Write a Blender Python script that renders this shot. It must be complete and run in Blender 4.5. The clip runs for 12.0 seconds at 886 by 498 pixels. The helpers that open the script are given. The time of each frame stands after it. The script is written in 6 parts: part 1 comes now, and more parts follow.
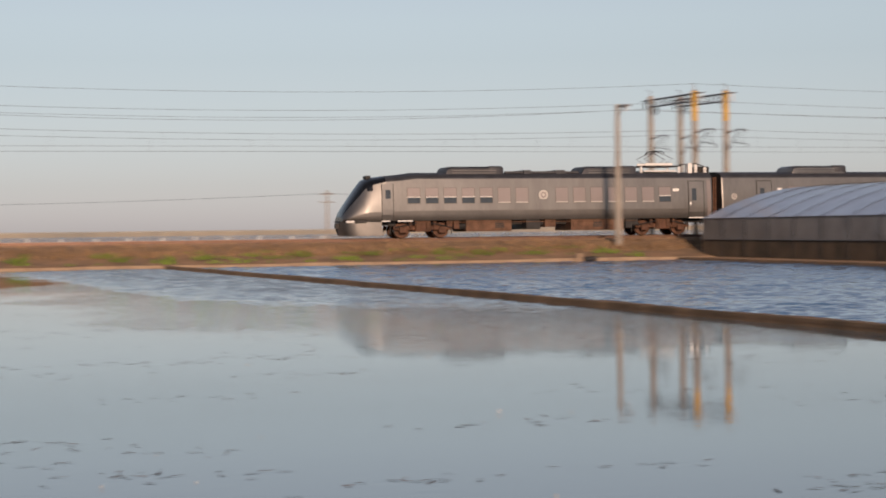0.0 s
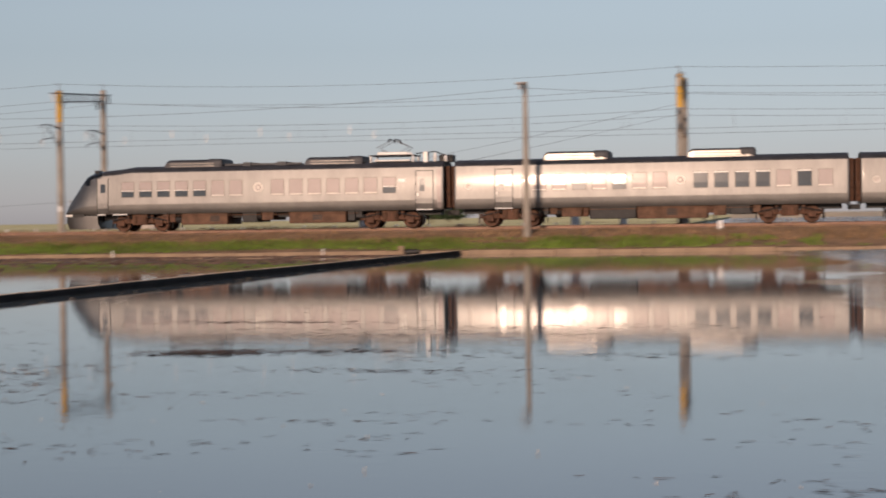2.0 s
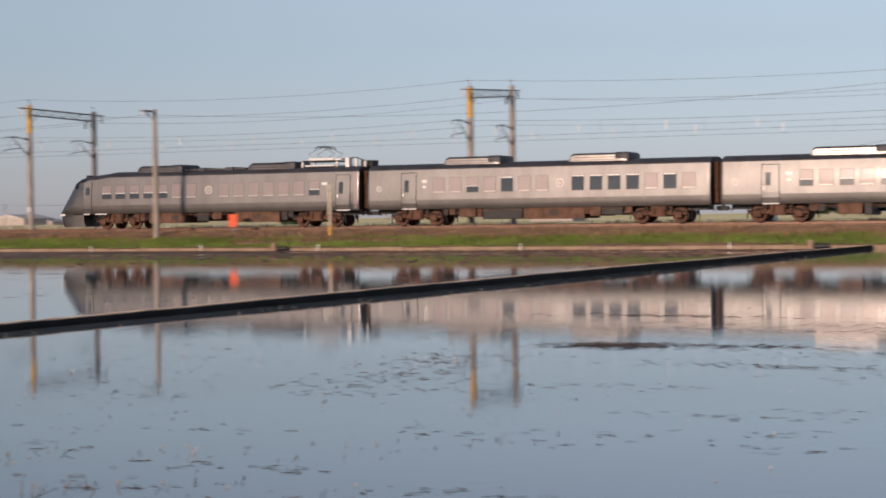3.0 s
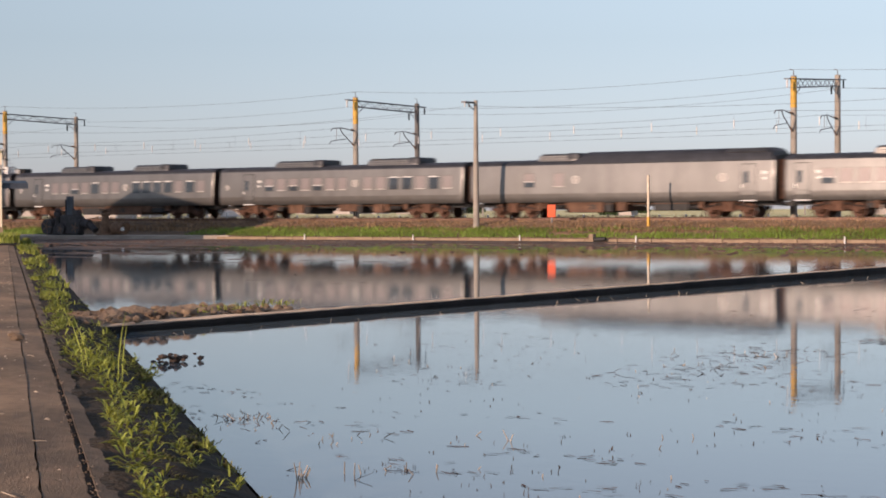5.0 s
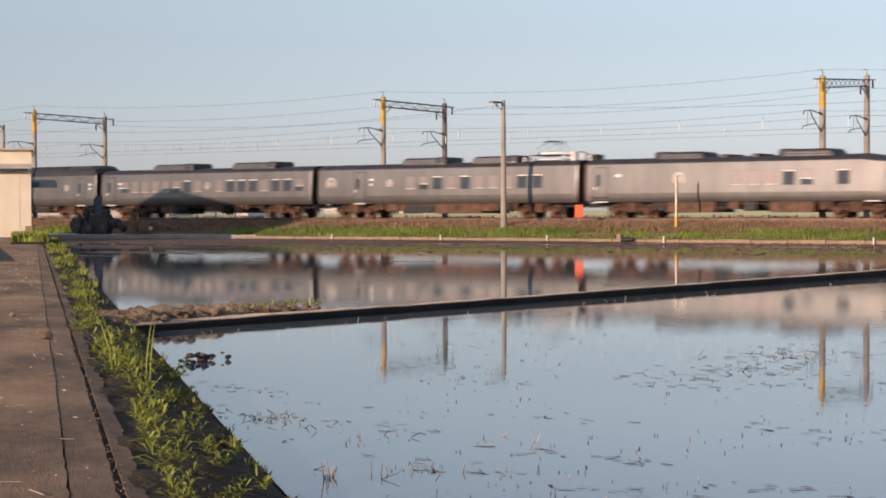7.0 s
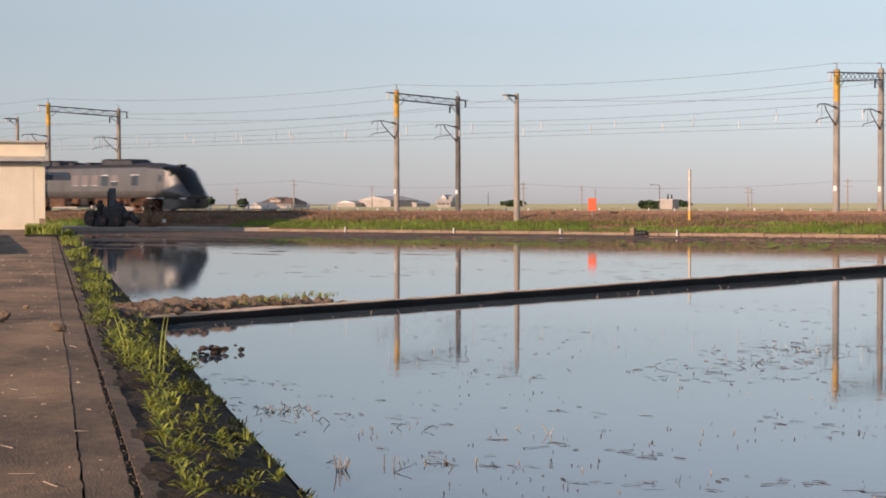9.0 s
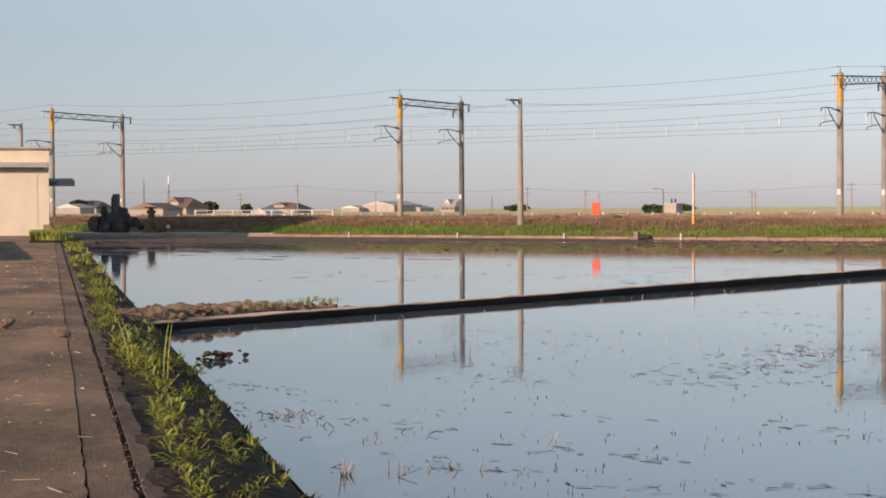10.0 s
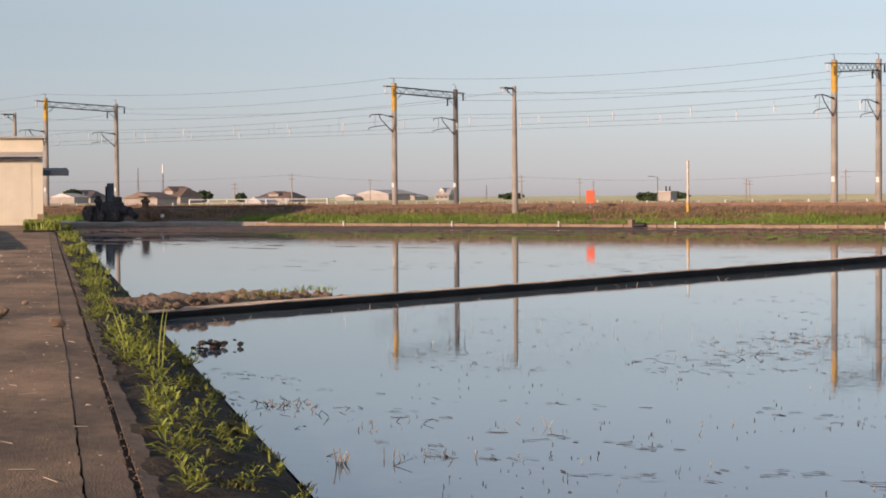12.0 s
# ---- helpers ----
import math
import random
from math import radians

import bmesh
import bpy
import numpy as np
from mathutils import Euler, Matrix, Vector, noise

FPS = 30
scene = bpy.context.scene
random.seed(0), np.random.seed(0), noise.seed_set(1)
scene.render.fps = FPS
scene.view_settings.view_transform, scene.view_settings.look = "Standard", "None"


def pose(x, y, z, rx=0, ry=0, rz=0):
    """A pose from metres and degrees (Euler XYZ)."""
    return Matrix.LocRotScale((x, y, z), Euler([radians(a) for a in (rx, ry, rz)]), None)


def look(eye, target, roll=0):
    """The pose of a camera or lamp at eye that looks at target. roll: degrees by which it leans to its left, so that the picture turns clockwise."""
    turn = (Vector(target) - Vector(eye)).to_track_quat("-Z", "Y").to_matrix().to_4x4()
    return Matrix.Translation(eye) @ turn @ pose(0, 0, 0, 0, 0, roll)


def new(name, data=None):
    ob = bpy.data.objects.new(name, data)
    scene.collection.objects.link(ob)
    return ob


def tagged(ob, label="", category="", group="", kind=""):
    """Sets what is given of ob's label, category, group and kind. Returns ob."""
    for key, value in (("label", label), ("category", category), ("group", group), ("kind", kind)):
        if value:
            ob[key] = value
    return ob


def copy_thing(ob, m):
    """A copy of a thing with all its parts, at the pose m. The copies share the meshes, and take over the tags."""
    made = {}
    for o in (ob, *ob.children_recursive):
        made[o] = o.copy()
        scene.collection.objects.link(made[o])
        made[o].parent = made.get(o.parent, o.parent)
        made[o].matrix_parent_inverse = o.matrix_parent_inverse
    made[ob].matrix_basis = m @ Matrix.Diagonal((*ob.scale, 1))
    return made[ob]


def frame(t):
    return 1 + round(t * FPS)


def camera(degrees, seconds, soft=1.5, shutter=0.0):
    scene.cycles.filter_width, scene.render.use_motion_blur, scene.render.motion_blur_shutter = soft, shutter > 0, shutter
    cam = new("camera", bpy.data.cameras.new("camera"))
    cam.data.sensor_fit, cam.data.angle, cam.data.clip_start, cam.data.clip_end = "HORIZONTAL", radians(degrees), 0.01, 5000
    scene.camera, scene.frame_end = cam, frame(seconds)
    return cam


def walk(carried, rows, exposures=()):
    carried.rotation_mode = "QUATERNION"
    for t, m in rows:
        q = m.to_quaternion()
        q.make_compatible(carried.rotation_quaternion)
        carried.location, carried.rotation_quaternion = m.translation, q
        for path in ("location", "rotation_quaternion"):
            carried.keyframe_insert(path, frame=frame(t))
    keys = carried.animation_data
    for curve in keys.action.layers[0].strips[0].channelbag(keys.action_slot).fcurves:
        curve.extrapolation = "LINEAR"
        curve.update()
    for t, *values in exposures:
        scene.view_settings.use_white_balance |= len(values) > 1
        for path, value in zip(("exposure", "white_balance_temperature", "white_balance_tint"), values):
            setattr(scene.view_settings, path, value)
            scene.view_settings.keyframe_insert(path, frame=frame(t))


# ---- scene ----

# World: x along the railway, y away from the viewer, z = 0 is the paddy water.
EYE = 1.71
cam = camera(29.17, 12.0, soft=1.8, shutter=0.4)


def view(yaw, pitch, lean):
    return pose(0, 0, EYE, 90 + pitch, 0, -yaw) @ pose(0, 0, 0, 0, 0, lean)


PATH = [
    (0.0, 15.97, -0.69, -0.67), (0.3, 11.49, -0.63, -1.1), (0.5, 9.16, -0.55, -1.14), (0.8, 5.13, -0.46, -1.2),
    (1.0, 1.82, -0.51, -1.74), (1.5, -4.66, -0.65, -1.64), (2.0, -10.29, -1.05, -0.84), (2.5, -17.48, -1.34, -1.09),
    (2.8, -21.32, -1.10, -0.95), (3.0, -23.88, -1.09, -0.75), (3.2, -25.82, -1.02, -0.5),
    (4.8, -34.50, -1.27, -0.32), (5.0, -34.55, -1.3, -0.32), (5.5, -35.04, -1.32, -0.17), (6.0, -35.44, -1.23, -0.16),
    (6.5, -35.46, -1.26, -0.19), (8.3, -35.65, -1.41, -0.12), (8.5, -35.73, -1.43, -0.07), (9.0, -35.91, -1.53, -0.11),
    (9.5, -36.05, -1.53, -0.1), (10.0, -36.04, -1.37, -0.3), (10.5, -35.97, -1.47, -0.43), (11.0, -35.87, -1.7, -0.4),
    (11.5, -35.87, -1.64, -0.52), (12.0, -35.86, -1.76, -0.46)]
walk(cam, [(t, view(a, b, c)) for t, a, b, c in PATH], exposures=[
    (0.0, -0.23, 6330, 18), (1.0, -0.30, 6330, 18), (2.0, -0.42, 6080, 18), (2.5, -0.41, 5950, 18), (3.0, -0.24, 5780, 18), (5.0, 0.19, 5900, 18), (12.0, 0.14, 6060, 18)])

# ---- light ----
SUN_ELEVATION, SUN_DX = 11.0, 0.12
world = bpy.data.worlds.new("sky")
scene.world = world
world.use_nodes = True
wn = world.node_tree.nodes
sky = wn.new("ShaderNodeTexSky")
sky.sky_type = "NISHITA"
sky.sun_disc = False
sky.sun_elevation = radians(SUN_ELEVATION)
sky.sun_rotation = math.atan2(-SUN_DX, -1)
sky.air_density, sky.dust_density, sky.ozone_density = 1.0, 0.3, 2.0
wn["Background"].inputs["Strength"].default_value = 0.116
haze = wn.new("ShaderNodeHueSaturation")
haze.inputs["Saturation"].default_value = 0.47
world.node_tree.links.new(sky.outputs[0], haze.inputs["Color"])
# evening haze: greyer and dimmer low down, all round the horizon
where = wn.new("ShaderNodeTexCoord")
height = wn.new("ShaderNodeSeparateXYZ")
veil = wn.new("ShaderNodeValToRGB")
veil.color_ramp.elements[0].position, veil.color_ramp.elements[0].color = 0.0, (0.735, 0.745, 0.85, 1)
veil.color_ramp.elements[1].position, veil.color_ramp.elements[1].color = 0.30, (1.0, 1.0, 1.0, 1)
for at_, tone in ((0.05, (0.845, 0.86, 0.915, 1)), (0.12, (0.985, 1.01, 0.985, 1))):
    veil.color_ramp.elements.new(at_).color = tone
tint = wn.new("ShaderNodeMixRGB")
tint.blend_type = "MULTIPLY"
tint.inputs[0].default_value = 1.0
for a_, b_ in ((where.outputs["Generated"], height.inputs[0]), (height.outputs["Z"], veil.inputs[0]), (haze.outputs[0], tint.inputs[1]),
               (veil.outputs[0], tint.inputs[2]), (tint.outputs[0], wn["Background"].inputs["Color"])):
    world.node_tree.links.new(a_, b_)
sun_data = bpy.data.lights.new("sun", "SUN")
sun_data.energy, sun_data.angle, sun_data.color = 3.9, radians(0.6), (1.0, 0.70, 0.46)
sun = new("sun", sun_data)
_e = radians(SUN_ELEVATION)
sun.matrix_world = look((0, 0, 0), (SUN_DX * math.cos(_e), math.cos(_e), -math.sin(_e)))


# ---- materials ----
def mat(name, color, rough=0.6, metal=0.0, vary=0.25, scale=3.0, bump=0.0, bscale=30.0, second=None,
        stretch=(1, 1, 1), spec=0.5, rand=0.0, coords="Object", coat=0.0):
    m = bpy.data.materials.new(name)
    m.use_nodes = True
    nt = m.node_tree
    n, l = nt.nodes, nt.links
    b = n["Principled BSDF"]
    b.inputs["Roughness"].default_value = rough
    b.inputs["Metallic"].default_value = metal
    b.inputs["Specular IOR Level"].default_value = spec
    b.inputs["Diffuse Roughness"].default_value = 0.9 if rough >= 0.85 else 0.0
    b.inputs["Coat Weight"].default_value, b.inputs["Coat Roughness"].default_value = coat, 0.13
    tc = n.new("ShaderNodeTexCoord")
    mp = n.new("ShaderNodeMapping")
    mp.inputs["Scale"].default_value = stretch
    l.new(tc.outputs[coords], mp.inputs["Vector"])
    big = n.new("ShaderNodeTexNoise")
    big.inputs["Scale"].default_value, big.inputs["Detail"].default_value = scale, 6
    fine = n.new("ShaderNodeTexNoise")
    fine.inputs["Scale"].default_value, fine.inputs["Detail"].default_value = scale * 11, 4
    l.new(mp.outputs[0], big.inputs["Vector"])
    l.new(mp.outputs[0], fine.inputs["Vector"])
    add = n.new("ShaderNodeMath")
    add.operation = "MULTIPLY_ADD"
    add.inputs[1].default_value = 0.35
    l.new(fine.outputs[0], add.inputs[0])
    l.new(big.outputs[0], add.inputs[2])
    ramp = n.new("ShaderNodeValToRGB")
    lo = second if second else tuple(c * (1 - vary) for c in color)
    hi = color if second else tuple(min(1, c * (1 + vary)) for c in color)
    ramp.color_ramp.elements[0].position, ramp.color_ramp.elements[1].position = 0.5, 0.86
    ramp.color_ramp.elements[0].color, ramp.color_ramp.elements[1].color = (*lo, 1), (*hi, 1)
    l.new(add.outputs[0], ramp.inputs[0])
    out = ramp.outputs[0]
    if rand:
        oi = n.new("ShaderNodeNewGeometry")
        mr = n.new("ShaderNodeMapRange")
        mr.inputs["To Min"].default_value, mr.inputs["To Max"].default_value = 1 - rand, 1 + rand
        l.new(oi.outputs["Random Per Island"], mr.inputs["Value"])
        hs = n.new("ShaderNodeHueSaturation")
        l.new(mr.outputs[0], hs.inputs["Value"])
        l.new(out, hs.inputs["Color"])
        out = hs.outputs[0]
    l.new(out, b.inputs["Base Color"])
    if bump:
        bn = n.new("ShaderNodeTexNoise")
        bn.inputs["Scale"].default_value, bn.inputs["Detail"].default_value = bscale, 5
        l.new(mp.outputs[0], bn.inputs["Vector"])
        bp = n.new("ShaderNodeBump")
        bp.inputs["Strength"].default_value, bp.inputs["Distance"].default_value = bump, 0.05
        l.new(bn.outputs[0], bp.inputs["Height"])
        l.new(bp.outputs[0], b.inputs["Normal"])
    return m


def water_mat(name, calm, ruffled, lo_x, hi_x, depth=0.05, base=(0.175, 0.215, 0.23)):
    """Muddy water: a mirror at grazing view; wind ruffles it more and more from lo_x to hi_x."""
    m = bpy.data.materials.new(name)
    m.use_nodes = True
    n, l = m.node_tree.nodes, m.node_tree.links
    b = n["Principled BSDF"]
    b.inputs["Base Color"].default_value = (*base, 1)
    b.inputs["Roughness"].default_value = 0.02
    b.inputs["IOR"].default_value = 2.5
    tc = n.new("ShaderNodeTexCoord")
    sep = n.new("ShaderNodeSeparateXYZ")
    l.new(tc.outputs["Object"], sep.inputs[0])
    patch = n.new("ShaderNodeTexNoise")
    patch.inputs["Scale"].default_value, patch.inputs["Detail"].default_value = 0.09, 3
    l.new(tc.outputs["Object"], patch.inputs["Vector"])
    far = n.new("ShaderNodeMapRange")
    far.inputs["From Min"].default_value, far.inputs["From Max"].default_value = 22, 55
    l.new(sep.outputs["Y"], far.inputs["Value"])
    mul = n.new("ShaderNodeMath")
    mul.operation = "MULTIPLY_ADD"
    mul.inputs[1].default_value = 14.0
    l.new(patch.outputs[0], mul.inputs[0])
    l.new(sep.outputs["X"], mul.inputs[2])
    rng = n.new("ShaderNodeMapRange")
    rng.inputs["From Min"].default_value, rng.inputs["From Max"].default_value = lo_x + 7, hi_x + 7
    l.new(mul.outputs[0], rng.inputs["Value"])
    mm = n.new("ShaderNodeMath")
    mm.operation = "MULTIPLY"
    l.new(rng.outputs[0], mm.inputs[0])
    l.new(far.outputs[0], mm.inputs[1])
    st = n.new("ShaderNodeMapRange")
    st.inputs["To Min"].default_value, st.inputs["To Max"].default_value = calm, ruffled
    l.new(mm.outputs[0], st.inputs["Value"])
    wave = n.new("ShaderNodeTexNoise")
    wave.inputs["Scale"].default_value, wave.inputs["Detail"].default_value = 5.0, 3
    mp = n.new("ShaderNodeMapping")
    mp.inputs["Scale"].default_value = (0.6, 1.3, 1)
    l.new(tc.outputs["Object"], mp.inputs["Vector"])
    l.new(mp.outputs[0], wave.inputs["Vector"])
    bp = n.new("ShaderNodeBump")
    bp.inputs["Distance"].default_value = depth
    l.new(st.outputs[0], bp.inputs["Strength"])
    l.new(wave.outputs[0], bp.inputs["Height"])
    l.new(bp.outputs[0], b.inputs["Normal"])
    return m


M = dict(
    water=water_mat("paddy_water", 0.008, 0.5, 2, 9, 0.13),
    water_calm=water_mat("still_water", 0.018, 0.05, 100, 120),
    # blue base colours stand in for the high sky that ruffled water reflects
    water_wind=water_mat("sky_tinted_ruffled_water", 0.6, 0.9, -60, -50, 0.13, (0.06, 0.14, 0.27)),
    water_wave=water_mat("sky_tinted_wavy_water", 0.03, 0.05, 100, 120, 0.05, (0.075, 0.165, 0.31)),
    clay=mat("dark_wet_clay", (0.07, 0.048, 0.034), 0.7, vary=0.4, scale=3, bump=0.6, bscale=20),
    mud=mat("mud", (0.36, 0.26, 0.17), 0.9, second=(0.15, 0.1, 0.065), scale=1.6, bump=0.9, bscale=14),
    wet_mud=mat("wet_mud", (0.22, 0.135, 0.085), 0.75, second=(0.075, 0.06, 0.042), scale=0.8, stretch=(0.3, 1.6, 1), bump=0.5, bscale=6),
    # lighter than the crop itself: distance haze is mixed into the colour
    field=mat("hazed_crop_field", (0.42, 0.41, 0.23), 0.9, second=(0.32, 0.32, 0.18), scale=0.06, bump=0.5, bscale=2),
    bank=mat("bank_soil", (0.22, 0.14, 0.085), 0.95, second=(0.11, 0.078, 0.048), scale=0.9, bump=0.9, bscale=7),
    ballast=mat("ballast", (0.24, 0.165, 0.12), 0.9, vary=0.4, scale=2.5, bump=1.0, bscale=14),
    kerb=mat("kerb_concrete", (0.47, 0.35, 0.235), 0.85, second=(0.3, 0.215, 0.145), scale=0.7, bump=0.4, bscale=12),
    concrete=mat("pole_concrete", (0.36, 0.32, 0.27), 0.8, vary=0.18, scale=1.2, bump=0.2, bscale=20),
    dark_pole=mat("dark_pole_concrete", (0.16, 0.15, 0.14), 0.8, vary=0.2, scale=1.5, bump=0.2, bscale=20),
    yellow=mat("yellow_paint", (0.62, 0.36, 0.05), 0.6, vary=0.15, scale=3),
    steel=mat("galvanised_steel", (0.20, 0.19, 0.19), 0.55, 0.5, vary=0.2, scale=4),
    wire=mat("wire", (0.17, 0.17, 0.18), 0.6, 0.3, vary=0.1),
    white=mat("white_porcelain", (0.75, 0.74, 0.72), 0.3, vary=0.06),
    silver=mat("silver_body", (0.172, 0.168, 0.163), 0.46, 0.85, vary=0.14, scale=0.6, stretch=(1.6, 1, 0.4), bump=0.03, bscale=2.2, coat=0.25),
    band=mat("grey_lower_body", (0.15, 0.143, 0.136), 0.48, 0.82, vary=0.12, scale=1.0, coat=0.2),
    roof=mat("dark_roof", (0.045, 0.047, 0.055), 0.55, 0.1, vary=0.25, scale=1.5),
    ac=mat("roof_unit_metal", (0.19, 0.18, 0.17), 0.34, 0.8, vary=0.12, scale=2),
    under=mat("brown_underframe", (0.14, 0.075, 0.045), 0.8, 0.1, vary=0.35, scale=2.5),
    bogie=mat("rusty_bogie", (0.115, 0.055, 0.032), 0.75, 0.2, vary=0.4, scale=4),
    dark=mat("dark_metal", (0.025, 0.024, 0.024), 0.6, 0.2, vary=0.3, scale=3),
    glass=mat("dark_window_glass", (0.05, 0.06, 0.072), 0.12, 0.0, vary=0.15, scale=1.0, spec=0.5),
    gloss=mat("black_gloss", (0.008, 0.009, 0.011), 0.22, 0.0, vary=0.2, scale=1.0, spec=0.4),
    blind=mat("drawn_blind", (0.235, 0.205, 0.2), 0.48, 0.42, vary=0.05, scale=1.0, coat=0.25),
    frame=mat("window_frame", (0.135, 0.126, 0.118), 0.5, 0.7, vary=0.05, scale=1.0),
    pale=mat("pale_emblem", (0.5, 0.475, 0.44), 0.4, 0.2, vary=0.05, scale=2.0),
    shell=mat("white_trim", (0.8, 0.78, 0.74), 0.35, vary=0.05),
    wall=mat("cream_wall", (0.88, 0.78, 0.58), 0.75, vary=0.06, scale=1.0, bump=0.08, bscale=10),
    shutter=mat("cream_shutter", (0.9, 0.81, 0.62), 0.6, vary=0.05, scale=1.0),
    tin=mat("pale_tin_roof", (0.62, 0.58, 0.52), 0.5, 0.2, vary=0.12, scale=1.0),
    awning=mat("blue_grey_tin", (0.07, 0.085, 0.11), 0.5, 0.3, vary=0.2, scale=1.5),
    asphalt=mat("old_concrete_road", (0.29, 0.205, 0.13), 0.92, second=(0.105, 0.078, 0.052), scale=1.1, bump=0.25, bscale=70),
    verge=mat("verge_soil", (0.075, 0.05, 0.028), 0.95, second=(0.024, 0.02, 0.011), scale=2.5, bump=1.0, bscale=14),
    levee=mat("black_levee_sheet", (0.022, 0.02, 0.019), 0.8, second=(0.009, 0.009, 0.009), scale=1.2, bump=0.3, bscale=9, spec=0.2),
    levee_top=mat("levee_concrete", (0.62, 0.5, 0.38), 0.85, second=(0.4, 0.32, 0.24), scale=1.0, bump=0.5, bscale=12),
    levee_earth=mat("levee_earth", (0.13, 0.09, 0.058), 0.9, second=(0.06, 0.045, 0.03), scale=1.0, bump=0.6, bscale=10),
    moss=mat("mossy_sprigs", (0.17, 0.16, 0.045), 0.8, vary=0.4, scale=3, rand=0.5),
    leaf=mat("weed_leaf", (0.265, 0.3, 0.048), 0.55, vary=0.3, scale=3, rand=0.35),
    grass=mat("bank_grass", (0.19, 0.28, 0.035), 0.6, vary=0.35, scale=0.35, rand=0.25),
    dry=mat("dry_weeds", (0.30, 0.195, 0.105), 0.85, vary=0.3, scale=0.6, rand=0.45),
    straw=mat("straw", (0.48, 0.39, 0.29), 0.85, vary=0.3, scale=3, rand=0.45),
    wet_straw=mat("wet_straw", (0.10, 0.065, 0.05), 0.7, vary=0.35, scale=3, rand=0.5),
    # the film's blue is the sky's reflection, put into the base colour
    film=mat("sky_tinted_film", (0.42, 0.5, 0.63), 0.22, 0.0, vary=0.08, scale=0.8, bump=0.15, bscale=2, spec=0.7),
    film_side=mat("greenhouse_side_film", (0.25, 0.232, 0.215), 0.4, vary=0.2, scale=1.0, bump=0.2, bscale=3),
    red=mat("orange_red_board", (0.75, 0.11, 0.03), 0.6, vary=0.1, scale=3),
    wood=mat("pale_weathered_wood", (0.72, 0.62, 0.48), 0.8, vary=0.2, scale=4),
    stone=mat("dark_machine_iron", (0.055, 0.05, 0.05), 0.7, vary=0.35, scale=4),
    tan=mat("rusty_tan_iron", (0.20, 0.12, 0.07), 0.8, vary=0.3, scale=4),
    tile=mat("grey_roof_tile", (0.13, 0.115, 0.11), 0.7, vary=0.15, scale=0.5),
    tan_tile=mat("brown_roof_tile", (0.24, 0.17, 0.13), 0.7, vary=0.15, scale=0.5),
    plaster=mat("pale_plaster", (0.55, 0.49, 0.44), 0.85, vary=0.08, scale=0.4),
    tree=mat("tree_leaf", (0.045, 0.075, 0.025), 0.8, vary=0.3, scale=0.5, rand=0.4),
    bark=mat("bark", (0.09, 0.065, 0.045), 0.9, vary=0.3, scale=3),
    slab=mat("pale_slab_concrete", (0.6, 0.53, 0.45), 0.85, second=(0.4, 0.34, 0.28), scale=0.8, bump=0.3, bscale=10),
    gate=mat("blue_grey_sluice_paint", (0.07, 0.085, 0.10), 0.6, vary=0.3, scale=2),
    litter=mat("red_brown_litter", (0.15, 0.088, 0.06), 0.8, vary=0.35, scale=3, rand=0.5),
    tread=mat("polished_tread", (0.5, 0.47, 0.44), 0.35, 0.9, vary=0.1, scale=3),
    # grass tone paled with the grey of distance haze
    far_bank=mat("hazed_far_grass", (0.42, 0.38, 0.31), 0.9, second=(0.3, 0.29, 0.26), scale=0.05),
    rail=mat("rail_steel", (0.17, 0.10, 0.07), 0.5, 0.5, vary=0.2, scale=3),
)

# wear runs along the farm road
_map = M["asphalt"].node_tree.nodes["Mapping"]
_map.vector_type = "TEXTURE"
_map.inputs["Rotation"].default_value = (0, 0, math.atan2(0.656, -0.755))
_map.inputs["Scale"].default_value = (1.7, 1, 1)


# ---- mesh tools ----
def box(bm, x0, x1, y0, y1, z0, z1):
    v = [bm.verts.new((x, y, z)) for z in (z0, z1) for y in (y0, y1) for x in (x0, x1)]
    for f in ((0, 2, 3, 1), (4, 5, 7, 6), (0, 1, 5, 4), (2, 6, 7, 3), (0, 4, 6, 2), (1, 3, 7, 5)):
        bm.faces.new([v[i] for i in f])


def bbox(bm, x0, x1, y0, y1, z0, z1, r=0.03):
    """A box with bevelled edges."""
    t = bmesh.new()
    box(t, x0, x1, y0, y1, z0, z1)
    bmesh.ops.bevel(t, geom=t.edges[:], offset=r, segments=2, affect="EDGES", profile=0.5)
    merge(bm, t)


def merge(bm, other):
    me = bpy.data.meshes.new("joined")
    other.to_mesh(me)
    other.free()
    bm.from_mesh(me)
    bpy.data.meshes.remove(me)


def tube(bm, a, b, r0, r1=None, n=8, cap=True):
    a, b = Vector(a), Vector(b)
    r1 = r0 if r1 is None else r1
    d = (b - a).normalized()
    u = d.orthogonal().normalized()
    w = d.cross(u)
    rings = []
    for p, r in ((a, r0), (b, r1)):
        rings.append([bm.verts.new(p + (u * math.cos(i * math.tau / n) + w * math.sin(i * math.tau / n)) * r) for i in range(n)])
    for i in range(n):
        bm.faces.new((rings[0][i], rings[0][(i + 1) % n], rings[1][(i + 1) % n], rings[1][i]))
    if cap:
        bm.faces.new(rings[0][::-1])
        bm.faces.new(rings[1])


def line(bm, pts, r, n=5):
    """One tube swept along a polyline."""
    pts = [Vector(p) for p in pts]
    rings = []
    for i, p in enumerate(pts):
        d = (pts[min(i + 1, len(pts) - 1)] - pts[max(i - 1, 0)]).normalized()
        u = d.cross(Vector((0.13, 0.21, 0.97))).normalized()
        w = d.cross(u)
        rings.append([bm.verts.new(p + (u * math.cos(k * math.tau / n) + w * math.sin(k * math.tau / n)) * r) for k in range(n)])
    for p, q in zip(rings, rings[1:]):
        for k in range(n):
            bm.faces.new((p[k], p[(k + 1) % n], q[(k + 1) % n], q[k]))


